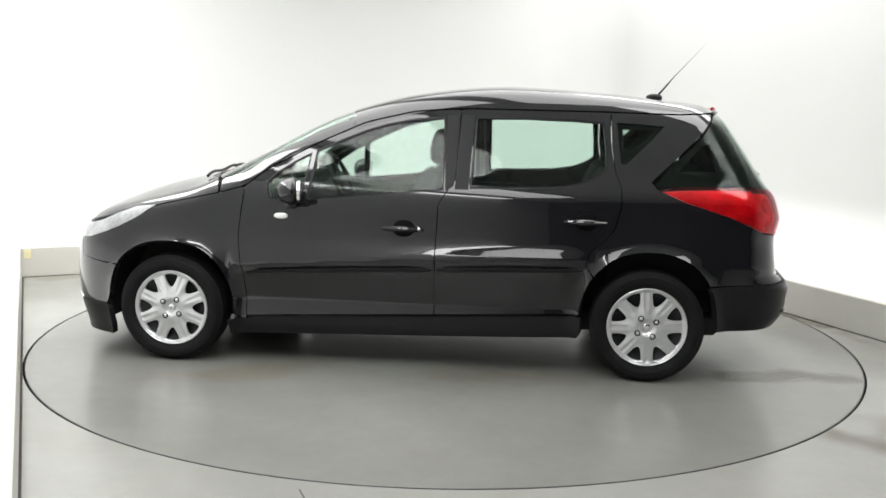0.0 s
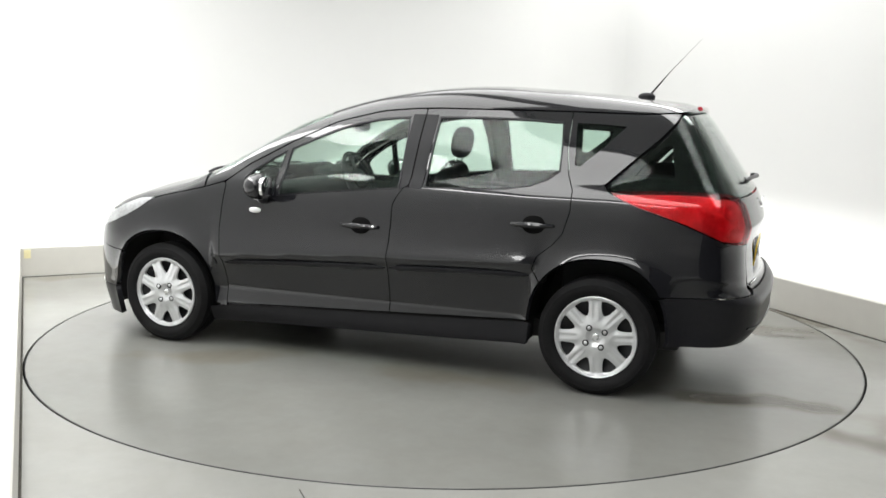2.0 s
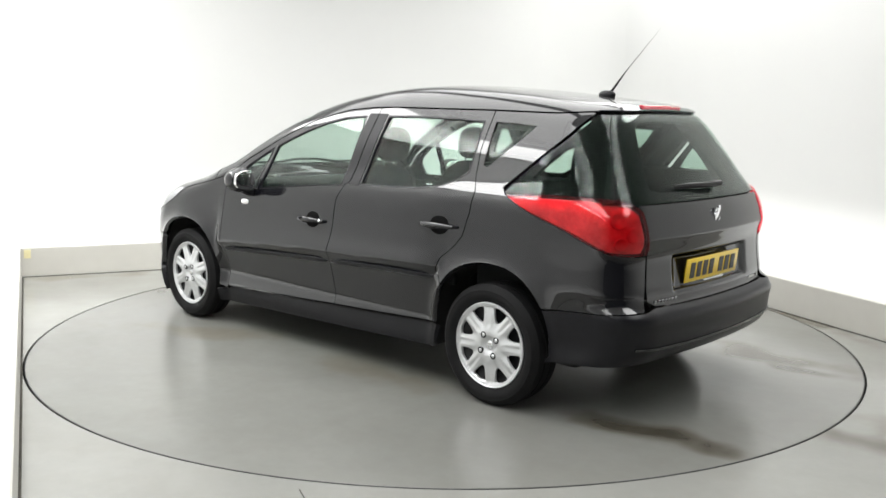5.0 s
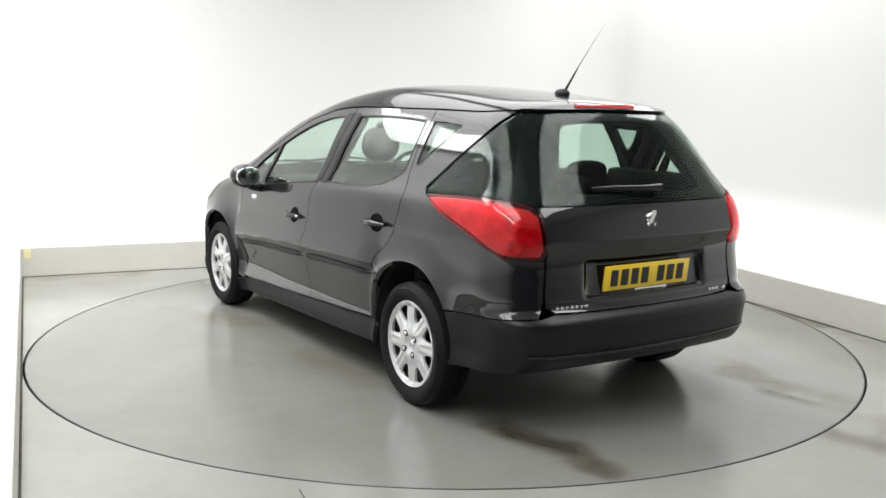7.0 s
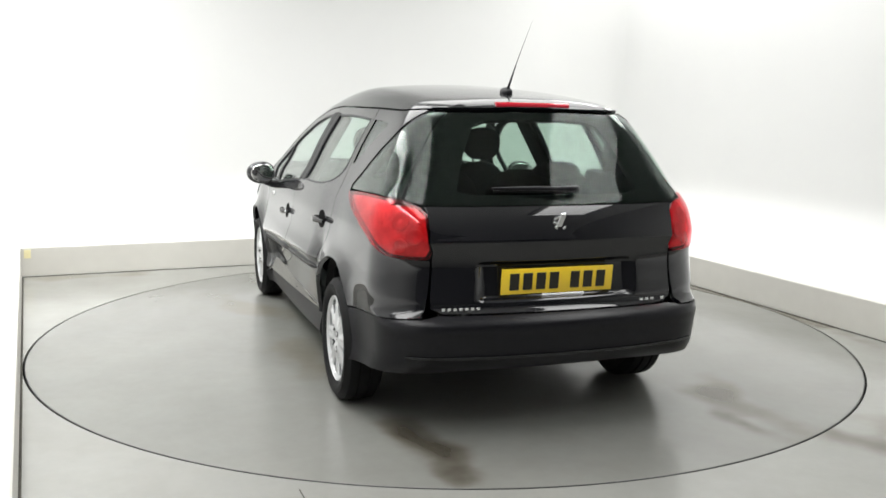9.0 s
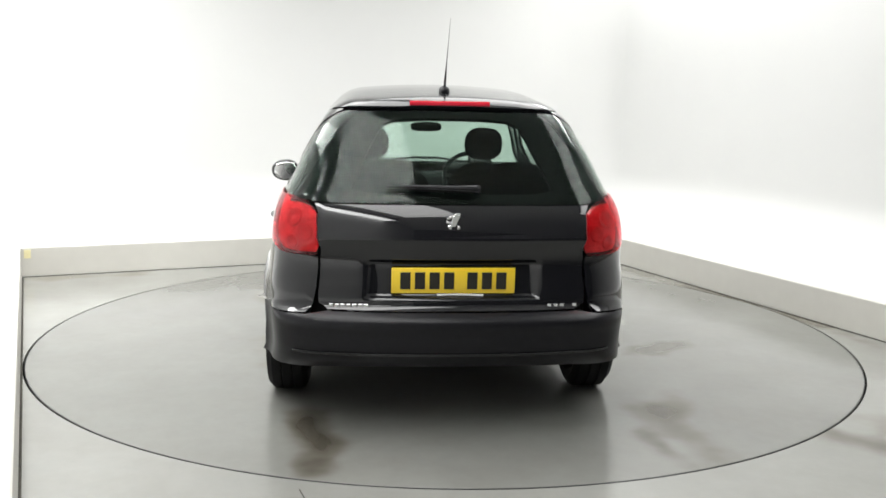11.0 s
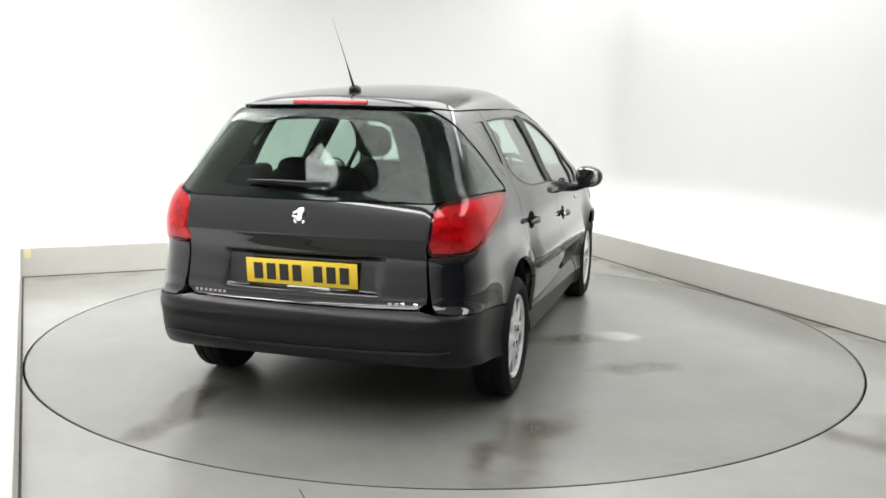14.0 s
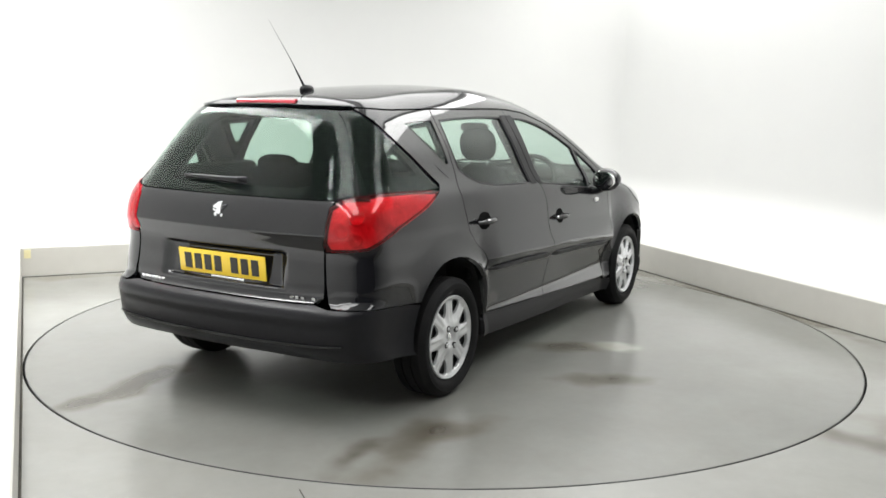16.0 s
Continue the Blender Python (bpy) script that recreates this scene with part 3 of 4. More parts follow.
            yy, zz = 0.078 * k * math.copysign(abs(math.cos(u)) ** 0.8, math.cos(u)), 0.056 * k * math.copysign(abs(math.sin(u)) ** 0.8, math.sin(u))
            q.append(g.verts.new(M @ Vector((dx, yy, zz * (1 - 0.9 * sg * yy)))))
        loops.append(q)
    g.faces.new(loops[0])
    g.faces.new(loops[-1])
    for A, B in zip(loops, loops[1:]):
        for i in range(32):
            g.faces.new((A[i], A[(i + 1) % 32], B[(i + 1) % 32], B[i]))
    part("mirror_glass", g, MIRROR, mir)


def seal(outline, parent, mirror):
    """A matt rubber strip round a pane."""
    rim = []
    pts = np.array(outline)
    area = np.sum(pts[:, 0] * np.roll(pts[:, 1], -1) - np.roll(pts[:, 0], -1) * pts[:, 1])
    n = len(pts)
    for i in range(n):
        a, p, b = pts[i - 1], pts[i], pts[(i + 1) % n]
        u, v = (p - a) / np.linalg.norm(p - a), (b - p) / np.linalg.norm(b - p)
        nu, nv = np.array([-u[1], u[0]]), np.array([-v[1], v[0]])
        k = nu + nv
        k /= max(0.5, np.dot(k, nu))
        rim.append(tuple(p + k * 0.008 * (1 if area > 0 else -1)))
    skin("window_seal", on_side, [tuple(p) for p in pts], PLASTIC, parent, holes=[rim], step=0.03, thick=0.012, sink=-0.0015, mirror=mirror, label="matt black rubber seal")


def both(poly):
    """Close an outline over the tail's middle by its mirror image."""
    return poly + [(2 * TAIL - s, z) for s, z in poly[::-1]]


def both_nose(poly):
    return poly + [(-2 * TAIL - s, z) for s, z in poly[::-1]]


def tail(car):
    gate = skin("tailgate", on_side, both([(2.1, 0.983), (1.95, 0.983), (1.850, 0.985), (1.872, 0.955), (1.8895, 0.88), (1.8965, 0.80), (1.890, 0.765), (1.892, 0.62), (1.897, 0.57), (1.93, 0.549), (2.05, 0.545)]),
                PAINT, car, step=0.017, label="black tailgate with a plate recess")
    skin("rear_window", on_side, both([(2.1, 0.991), (1.95, 0.991), (1.862, 0.992), (1.842, 0.994), (1.775, 1.016), (1.742, 1.2), (1.708, 1.376), (1.80, 1.378), (2.1, 1.382)]), GLASS_R, gate, step=0.03, thick=0.004, sink=0.002,
         label="wide dark tinted rear window")
    # border widened inwards: its black also stands for the dark cabin behind
    frit = both([(2.1, 0.992), (1.862, 0.993), (1.775, 1.016), (1.742, 1.2), (1.708, 1.376), (2.1, 1.381)])
    clear = both([(2.1, 1.035), (1.99, 1.037), (1.925, 1.05), (1.893, 1.2), (1.875, 1.32), (1.92, 1.342), (2.1, 1.350)])
    skin("window_border", on_side, frit, PIT, gate, holes=[clear], step=0.03, thick=0.02, sink=0.014, label="black border behind the glass, widened to stand in for dark cabin trim")
    skin("tailgate_spoiler", on_side, both([(2.1, 1.386), (1.8, 1.382), (1.63, 1.380), (1.70, 1.389), (1.75, 1.398), (2.1, 1.404)]), PAINT, gate, step=0.02, thick=0.03, sink=-0.012)
    bm = bmesh.new()
    pts = [(-1.643 + 0.13 * y * y, y, 1.404) for y in np.linspace(-0.178, 0.178, 15)]
    tube(bm, pts, 0.015, 10)
    part("high_brake_light", bm, BRAKE, gate, "long red brake light strip")
    # plate
    x = -1.962
    m = pose(x, 0, 0.669, 0, -6, 0)
    plate = bmesh.new()
    box(plate, (0.008, 0.524, 0.112), m, 0.003)
    pl = part("number_plate", plate, PLATE_Y, gate, "yellow plate with black characters shown as bars")
    for i, k in enumerate((0, 1, 2, 3, 4.6, 5.6, 6.6)):
        b = bmesh.new()
        box(b, (0.003, 0.043, 0.074), m @ pose(-0.0052, 0.203 - k * 0.0615, 0.0), 0.001, 1)
        part("plate_character", b, PLATE_K, pl)
    b = bmesh.new()
    box(b, (0.004, 0.20, 0.012), m @ pose(-0.003, -0.03, -0.064), 0.002, 1)
    part("plate_strip", b, LENS_W, pl, "pale strip under the plate")
    # badge: a plain upright shape
    P = on_side(np.array([[TAIL, 0.912]]))[0]
    b = bmesh.new()
    for dy, dz, w, h, r in ((0, 0.012, 0.026, 0.060, 20), (0.018, 0.026, 0.030, 0.012, -25), (-0.012, 0.036, 0.022, 0.020, 0), (0.016, -0.024, 0.012, 0.040, -30), (-0.014, -0.026, 0.012, 0.036, 18), (0.022, 0.004, 0.028, 0.010, 20)):
        box(b, (0.006, w, h), pose(P[0] - 0.004, dy, 0.910 + dz, r, -7, 0), 0.002, 1)
    part("badge", b, CHROME, gate, "small chrome badge")
    for s0, n, w in ((1.985, 7, 0.172), (2 * TAIL - 1.965, 5, 0.14)):
        P = on_side(np.array([[s0, 0.563]]))[0]
        for i in range(n):
            if n == 5 and i == 3:
                continue
            y = P[1] + w * (0.5 - (i + 0.5) / n)
            q = on_side(np.array([[TAIL - FAN * math.atan2(y, 0.52), 0.563]]))[0]
            b = bmesh.new()
            box(b, (0.004, w / n * 0.66, 0.015), pose(q[0] - 0.002, y, 0.563, 0, -10, 0), 0.001, 1)
            part("badge_letter", b, CHROME, gate, "small chrome lettering shown as a bar")
    # wiper
    b = bmesh.new()
    tube(b, [(-1.905, -0.10, 1.052), (-1.93, -0.09, 1.056), (-1.925, 0.0, 1.056), (-1.905, 0.16, 1.058), (-1.893, 0.29, 1.058)], [0.018, 0.014, 0.010, 0.008, 0.004], 8)
    w = part("rear_wiper", b, PLASTIC, gate, "black wiper arm parked across the glass")
    b = bmesh.new()
    tube(b, [(-1.908, -0.08, 1.040), (-1.905, 0.08, 1.043), (-1.892, 0.28, 1.046)], 0.005, 6)
    part("wiper_blade", b, RUBBER, w)
    # bumper
    bump = skin("rear_bumper", on_side, both([(2.1, 0.540), (1.96, 0.541), (1.93, 0.543), (1.89, 0.531), (1.72, 0.523), (1.60, 0.517)] + arc(ARCH_X, REAR_B, 31, 2, 8) + [(1.568, 0.285), (1.75, 0.29), (1.95, 0.30), (2.1, 0.305)]),
                PLASTIC, car, step=0.03, thick=0.03, label="deep dark grey plastic rear bumper")
    skin("bumper_strip", on_side, both([(2.1, 0.362), (1.93, 0.366), (1.85, 0.372), (1.855, 0.381), (1.93, 0.378), (2.1, 0.374)]), PAINT, bump, step=0.02, thick=0.01, sink=-0.007, label="thin gloss strip along the bumper")


def nose(car):
    arch = arc(-ARCH_X, FRONT_B, 145, 172, 8)
    skin("front_bumper", on_side, both_nose([(-2.1, 0.650), (-2.02, 0.650), (-2.003, 0.60), (-1.97, 0.60), (-1.84, 0.631), (-1.78, 0.653), (-1.75, 0.55), (-1.602, 0.525)] + arch + [(-1.588, 0.305), (-1.8, 0.30), (-2.1, 0.30)]),
         PAINT, car, step=0.03, thick=0.03, holes=[[(-2.06, 0.325), (-2.06, 0.465), (-2 * TAIL + 2.06, 0.465), (-2 * TAIL + 2.06, 0.325)]] + [[(s, z), (s, z + 0.022), (s - 0.07, z + 0.022), (s - 0.07, z)] for z in (0.335, 0.375, 0.415) for s in (-1.95,)], label="black front bumper with a wide grille")
    skin("bumper_valance", on_side, both_nose([(-2.1, 0.296), (-1.8, 0.296), (-1.588, 0.30), (-1.575, 0.25), (-1.572, 0.18), (-1.58, 0.125), (-1.95, 0.115), (-2.1, 0.115)]), PLASTIC, car, step=0.03, thick=0.03, label="dark plastic lower bumper")
    for mirror in (False, True):
        skin("bumper_lamp", on_side, [(-1.78, 0.292), (-1.80, 0.306), (-1.90, 0.310), (-1.93, 0.302), (-1.90, 0.292)], LENS_W, car, step=0.02, thick=0.02, sink=-0.004, mirror=mirror, label="slim clear lamp in the bumper")
    for z in (0.345, 0.385, 0.425):
        skin("grille_bar", on_side, both_nose([(-2.055, z + 0.014), (-2.055, z)]), PLASTIC, car, step=0.04, thick=0.02, sink=0.01)
    skin("grille_back", on_side, both_nose([(-1.935, 0.475), (-1.935, 0.31)]), DARK, car, step=0.06, thick=0.02, sink=0.05)


def top_outline(s0, s1, n=30, lift=0.002):
    s = np.linspace(s0, s1, n)
    P = on_side(np.stack([s, [edge(v) + lift for v in s]], -1))
    return [(p[0], p[1]) for p in P]


def top(car):
    left = top_outline(-0.30, TAIL, 60)
    right = [(x, -y) for x, y in left[::-1]]
    xs = left[0][0]
    roof = skin("roof", on_top, left[:-1] + right[1:] + [(xs + 0.05, -0.40), (xs + 0.075, 0.0), (xs + 0.05, 0.40)], PAINT, car, step=0.045, thick=0.02, label="black roof reflecting the lit ceiling")
    al = top_outline(-0.995, -0.305, 24)
    w = [(x, y - 0.055) for x, y in al]
    wr = [(x, -y) for x, y in w[::-1]]
    skin("windscreen", on_top, w + [(al[-1][0] + 0.055, 0.38), (al[-1][0] + 0.08, 0.0), (al[-1][0] + 0.055, -0.38)] + wr + [(1.16, -0.45), (1.225, 0.0), (1.16, 0.45)], GLASS, car, step=0.05, thick=0.005, sink=0.004, label="raked tinted windscreen")
    for sg in (1, -1):
        o = [(x, sg * y) for x, y in al] + [(x, sg * (y - 0.052)) for x, y in al[::-1]]
        skin("windscreen_pillar", on_top, o, PAINT, car, step=0.03, thick=0.03)
    bl = top_outline(-TAIL + 0.02, -1.005, 50)
    br = [(x, -y) for x, y in bl[::-1]]
    skin("bonnet", on_top, bl + [(1.075, 0.60), (1.17, 0.45), (1.235, 0.0), (1.17, -0.45), (1.075, -0.60)] + br, PAINT, car, step=0.05, thick=0.02, label="sloping black bonnet")
    for y0, y1 in ((0.52, -0.05), (-0.05, -0.55)):
        b = bmesh.new()
        q = np.array([[1.215 - 0.16 * abs(v) ** 2, v] for v in np.linspace(y0, y1, 9)])
        P = on_top(q)
        tube(b, [(p[0], p[1], p[2] + 0.016 + 0.008 * math.sin(i)) for i, p in enumerate(P)], 0.009, 6)
        part("windscreen_wiper", b, PLASTIC, car, "black wiper on the cowl")
    # aerial
    z = float(on_top(np.array([[-1.335, 0.0]]))[0, 2])
    b = bmesh.new()
    blob(b, (0.095, 0.052, 0.05), pose(-1.335, 0, z + 0.006), 2.2)
    a = part("aerial", b, PLASTIC, car, "black roof aerial with a thin raked mast")
    b = bmesh.new()
    tube(b, [(-1.355, 0, z + 0.02), (-1.40, 0, z + 0.075), (-1.45, 0, z + 0.137), (-1.615, 0, 1.78)], [0.007, 0.005, 0.0020, 0.0004], 6)
    part("aerial_mast", b, PLASTIC, a)


def wheel(car, x, sg):
    """Tyre, steel wheel and an eight-spoke cover. The wheel's own y points out."""
    hub = new("wheel")
    hub.parent = car
    hub.matrix_basis = pose(x, sg * (0.765 if x > 0 else 0.74), 0.292, 0, 22.5 if x > 0 else 3, 0 if sg > 0 else 180)
    tagged(hub, "silver eight-spoke wheel cover on a black tyre")
    b = bmesh.new()
    R, w = 0.292, 0.093
    lathe(b, [(0.205, -w * 0.8), (0.215, -w * 0.93), (0.25, -w * 1.02), (0.270, -w * 0.93), (0.2895, -w * 0.74), (R, -w * 0.5), (R, -0.03), (R - 0.007, -0.028), (R - 0.007, -0.022), (R, -0.02), (R, 0.02), (R - 0.007, 0.022), (R - 0.007, 0.028), (R, 0.03), (R, w * 0.5), (0.2895, w * 0.74),
              (0.270, w * 0.93), (0.262, w * 1.01), (0.258, w * 1.0), (0.25, w * 1.02), (0.235, w * 1.0), (0.222, w * 0.93), (0.205, w * 0.8), (0.2, 0)], 72)
    part("tyre", b, RUBBER, hub)
    b = bmesh.new()
    lathe(b, [(0.208, 0.045), (0.195, 0.05), (0.15, 0.025), (0.03, 0.03), (0.002, 0.03), (0.002, 0.0), (0.208, 0.0)], 40)
    part("steel_wheel", b, STEEL, hub)
    # cover: a dished disc with eight openings between the spokes
    ring = [(0.210 * math.cos(2 * math.pi * k / 96), 0.210 * math.sin(2 * math.pi * k / 96)) for k in range(96)]
    holes = []
    for k in range(8):
        a = math.pi / 8 + k * math.pi / 4
        q = []
        for r, da in ((0.114, 0.0), (0.132, -0.135), (0.165, -0.20), (0.191, -0.225), (0.195, 0.0), (0.191, 0.225), (0.165, 0.20), (0.132, 0.135)):
            q.append((r * math.cos(a + da), r * math.sin(a + da)))
        holes.append(rounded(q, 0.012, 3))
    P2, T = triangulate(ring, holes, 0.011)

    def dish(p):
        r = np.hypot(p[:, 0], p[:, 1])
        an = np.arctan2(p[:, 1], p[:, 0])
        spoke = np.cos(4 * an) ** 2
        h = 0.082 - 0.5 * np.clip(r - 0.06, 0, 0.2) ** 2 + 0.008 * step01(r, 0.188, 0.204)
        h = h - 0.012 * (1 - spoke) * step01(r, 0.06, 0.12) * (1 - step01(r, 0.185, 0.2)) - 0.016 * (1 - step01(r, 0.025, 0.055))
        d = r * np.abs(np.sin((an + math.pi / 8) % (math.pi / 4) - math.pi / 8))
        h = h - 0.007 * np.exp(-(d / 0.010) ** 2) * step01(r, 0.075, 0.11) * (1 - step01(r, 0.185, 0.2))
        return np.stack([p[:, 0], h, p[:, 1]], -1)
    A = dish(P2)
    e = 1e-4
    gx, gz = (dish(P2 + [e, 0]) - A)[:, 1] / e, (dish(P2 + [0, e]) - A)[:, 1] / e
    N = np.stack([-gx, np.ones(len(A)), -gz], -1)
    N /= np.linalg.norm(N, axis=1)[:, None]
    a, bb, c = A[T[:, 0]], A[T[:, 1]], A[T[:, 2]]
    T = np.where((np.cross(bb - a, c - a)[:, 1] < 0)[:, None], T[:, ::-1], T)
    n = len(A)
    B = A - [0, 0.012, 0]
    edges = {(t[i], t[(i + 1) % 3]) for t in T for i in range(3)}
    rim = [(i, j) for i, j in edges if (j, i) not in edges]
    V, NN, F = [*A, *B], [*N, *(-N)], [tuple(t) for t in T] + [tuple(n + t[::-1]) for t in T]
    for i, j in rim:
        k = len(V)
        f = np.cross(B[i] - A[i], A[j] - A[i])
        f = f / (np.linalg.norm(f) + 1e-12)
        V += [A[j], A[i], B[i], B[j]]
        NN += [f] * 4
        F.append((k, k + 1, k + 2, k + 3))
    cover = mesh_object("wheel_cover", V, F, SILVER, hub, "silver plastic wheel cover with eight spokes", NN)
    b = bmesh.new()
    lathe(b, [(0.206, 0.0795), (0.2095, 0.0825), (0.2135, 0.0805), (0.2150, 0.075), (0.2150, 0.055), (0.206, 0.055)], 72)
    part("cover_rim", b, SILVER, cover)
    for k in range(4):
        t = math.pi / 4 + k * math.pi / 2 + 0.25
        b = bmesh.new()
        at = pose(0.058 * math.cos(t), 0, 0.058 * math.sin(t))
        lathe(b, [(0.010, 0.0835), (0.0165, 0.0835), (0.0165, 0.06), (0.010, 0.06)], 16, at)
        bolt = part("wheel_bolt", b, STEEL, cover, "dark bolt recess")
        b = bmesh.new()
        lathe(b, [(0.002, 0.0875), (0.007, 0.087), (0.0105, 0.083), (0.0105, 0.06), (0.002, 0.06)], 12, at)
        part("bolt_cap", b, SILVER, bolt, "silver bolt cap")
    b = bmesh.new()
    blob(b, (0.036, 0.01, 0.04), pose(0, 0.068, 0), 2.4)
    part("hub_badge", b, CHROME, cover)
    cover.scale = (0.955, 1.0, 0.955)
    return hub


def cabin(car):
    """Floor, facia, seats and wheel, as seen through the glass."""
    b = bmesh.new()
    box(b, (3.3, 1.30, 0.10), pose(0.0, 0, 0.27), 0.02)
    part("underbody", b, DARK, car)
    b = bmesh.new()
    box(b, (0.55, 1.30, 0.36), pose(0.95, 0, 0.72, 0, 12, 0), 0.08, 4)
    part("facia", b, TRIM, car, "dark moulded facia")
    b = bmesh.new()
    blob(b, (0.24, 0.34, 0.10), pose(0.80, -0.36, 0.95), 2.6)
    part("instrument_hood", b, TRIM, car)
    b = bmesh.new()
    m = pose(0.60, -0.36, 0.91, 0, -64, 0)
    tube(b, [m @ Vector((0.185 * math.cos(2 * math.pi * k / 32), 0.185 * math.sin(2 * math.pi * k / 32), 0)) for k in range(32)], 0.016, 8, True)
    blob(b, (0.14, 0.16, 0.05), m, 2.6)
    for a in (0, 180, 270):
        tube(b, [m @ Vector((0, 0, -0.01)), m @ Vector((0.18 * math.cos(radians(a + 90)), 0.18 * math.sin(radians(a + 90)), 0))], 0.014, 6)
    part("steering_wheel", b, TRIM, car, "dark three-spoke steering wheel")

    def front_seat(y):
        s = new("front_seat")
        s.parent = car
        s.matrix_basis = pose(0.18, y, 0.30)
        tagged(s, "dark fabric front seat with a headrest")
        q = bmesh.new()
        blob(q, (0.52, 0.48, 0.20), pose(0.12, 0, 0.17, 0, -8, 0), 3.2)
        part("seat_cushion", q, FABRIC, s)
        q = bmesh.new()
        blob(q, (0.17, 0.47, 0.62), pose(-0.20, 0, 0.46, 0, -16, 0), 3.0, bend=lambda p: Vector((p.x, p.y * (1 - 0.25 * max(0, p.z / 0.31) ** 2), p.z)))
        part("backrest", q, FABRIC, s)
        q = bmesh.new()
        blob(q, (0.11, 0.235, 0.20), pose(-0.315, 0, 0.875, 0, -10, 0), 2.6)
        h = part("headrest", q, FABRIC, s)
        for d in (-0.05, 0.05):
            q = bmesh.new()
            tube(q, [(-0.28, d, 0.70), (-0.305, d, 0.82)], 0.006, 6)
            part("headrest_post", q, CHROME, h)
    front_seat(0.35)
    front_seat(-0.35)
    s = new("rear_seat")
    s.parent = car
    s.matrix_basis = pose(-0.78, 0, 0.30)
    tagged(s, "dark fabric rear bench with low headrests")
    q = bmesh.new()
    blob(q, (0.50, 1.24, 0.20), pose(0.12, 0, 0.17, 0, -6, 0), 4)
    part("seat_cushion", q, FABRIC, s)
    for y, w in ((0.33, 0.60), (-0.33, 0.60)):
        q = bmesh.new()
        blob(q, (0.15, w, 0.66), pose(-0.20, y, 0.455, 0, -18, 0), 5)
        part("backrest", q, FABRIC, s)
    for y in (0.40, -0.40):
        q = bmesh.new()
        blob(q, (0.09, 0.27, 0.13), pose(-0.31, y, 0.755, 0, -14, 0), 2.8)
        part("headrest", q, FABRIC, s)
    # pillars' trim inside, load floor and parcel cover
    for sg in (1, -1):
        q = bmesh.new()
        tube(q, [on_in(0.27, 0.95, sg), on_in(0.275, 1.15, sg), on_in(0.28, 1.36, sg)], 0.035, 8)
        part("pillar_trim", q, TRIM, car)
        for s0, s1 in ((1.78, 1.70),):
            q = bmesh.new()
            tube(q, [on_in(s0 - 0.01, 1.0, sg, 0.07), on_in((s0 + s1) / 2, 1.2, sg, 0.07), on_in(s1 - 0.03, 1.37, sg, 0.07)], [0.07, 0.06, 0.05], 8)
            part("pillar_trim", q, TRIM, car)
        q = bmesh.new()
        tube(q, [on_in(1.15, 1.03, sg, 0.05), on_in(1.34, 1.2, sg, 0.05), on_in(1.52, 1.36, sg, 0.05)], 0.05, 8)
        part("pillar_trim", q, TRIM, car)
        q = bmesh.new()
        box(q, (1.9, 0.03, 0.34), pose(-0.05, sg * 0.755, 0.70), 0.01)
        part("door_lining", q, TRIM, car)
        q = bmesh.new()
        box(q, (0.70, 0.10, 0.62), pose(-1.40, sg * 0.60, 0.77, 0, 0, sg * 5), 0.03)
        part("luggage_lining", q, TRIM, car)
    q = bmesh.new()
    box(q, (0.72, 1.06, 0.02), pose(-1.42, 0, 0.93), 0.005)
    part("load_cover", q, TRIM, car, "dark luggage cover")
    q = bmesh.new()
    blob(q, (0.03, 0.21, 0.065), pose(0.42, -0.03, 1.265, 0, -10, 0), 3)
    part("interior_mirror", q, TRIM, car)


def on_in(s, z, sg, depth=0.05):
    P = on_side(np.array([[s, z]]))
    p = (P - slope(P) * depth)[0]
    return (p[0], sg * p[1], p[2])


def build_car():
    car = new("car")
    tagged(car, "black five-door estate car standing on the turntable", "car")
    for mirror in (False, True):
        flank(car, mirror)
    tail(car)
    nose(car)
    top(car)
    for x in (1.27, -1.27):
        for sg in (1, -1):
            wheel(car, x, sg)
    cabin(car)
    return car


# ---- the studio ----
def build_turntable():
    b = bmesh.new()
    n = 192
    r = FLOOR_R - 0.006
    prof = [(0.0, 0.0), (r - 0.003, 0.0), (r, -0.003), (r, -0.05)]
    rows = []
    for rr, z in prof[1:]:
        rows.append([b.verts.new((rr * math.cos(2 * math.pi * k / n), rr * math.sin(2 * math.pi * k / n), z)) for k in range(n)])
    b.faces.new(rows[0])
    for A, B in zip(rows, rows[1:]):
        for k in range(n):
            b.faces.new((A[k], A[(k + 1) % n], B[(k + 1) % n], B[k]))
    b.faces.new(rows[-1][::-1])
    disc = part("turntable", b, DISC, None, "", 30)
    b = bmesh.new()
    tube(b, [(r * math.cos(2 * math.pi * k / n), r * math.sin(2 * math.pi * k / n), -0.004) for k in range(n)], 0.0035, 6, True)
    part("edge_trim", b, STEEL, disc, "dark steel edge round the turntable")
    return tagged(disc, "grey sealed floor turntable with tyre marks, damp stains and a painted pale glint", "turntable")


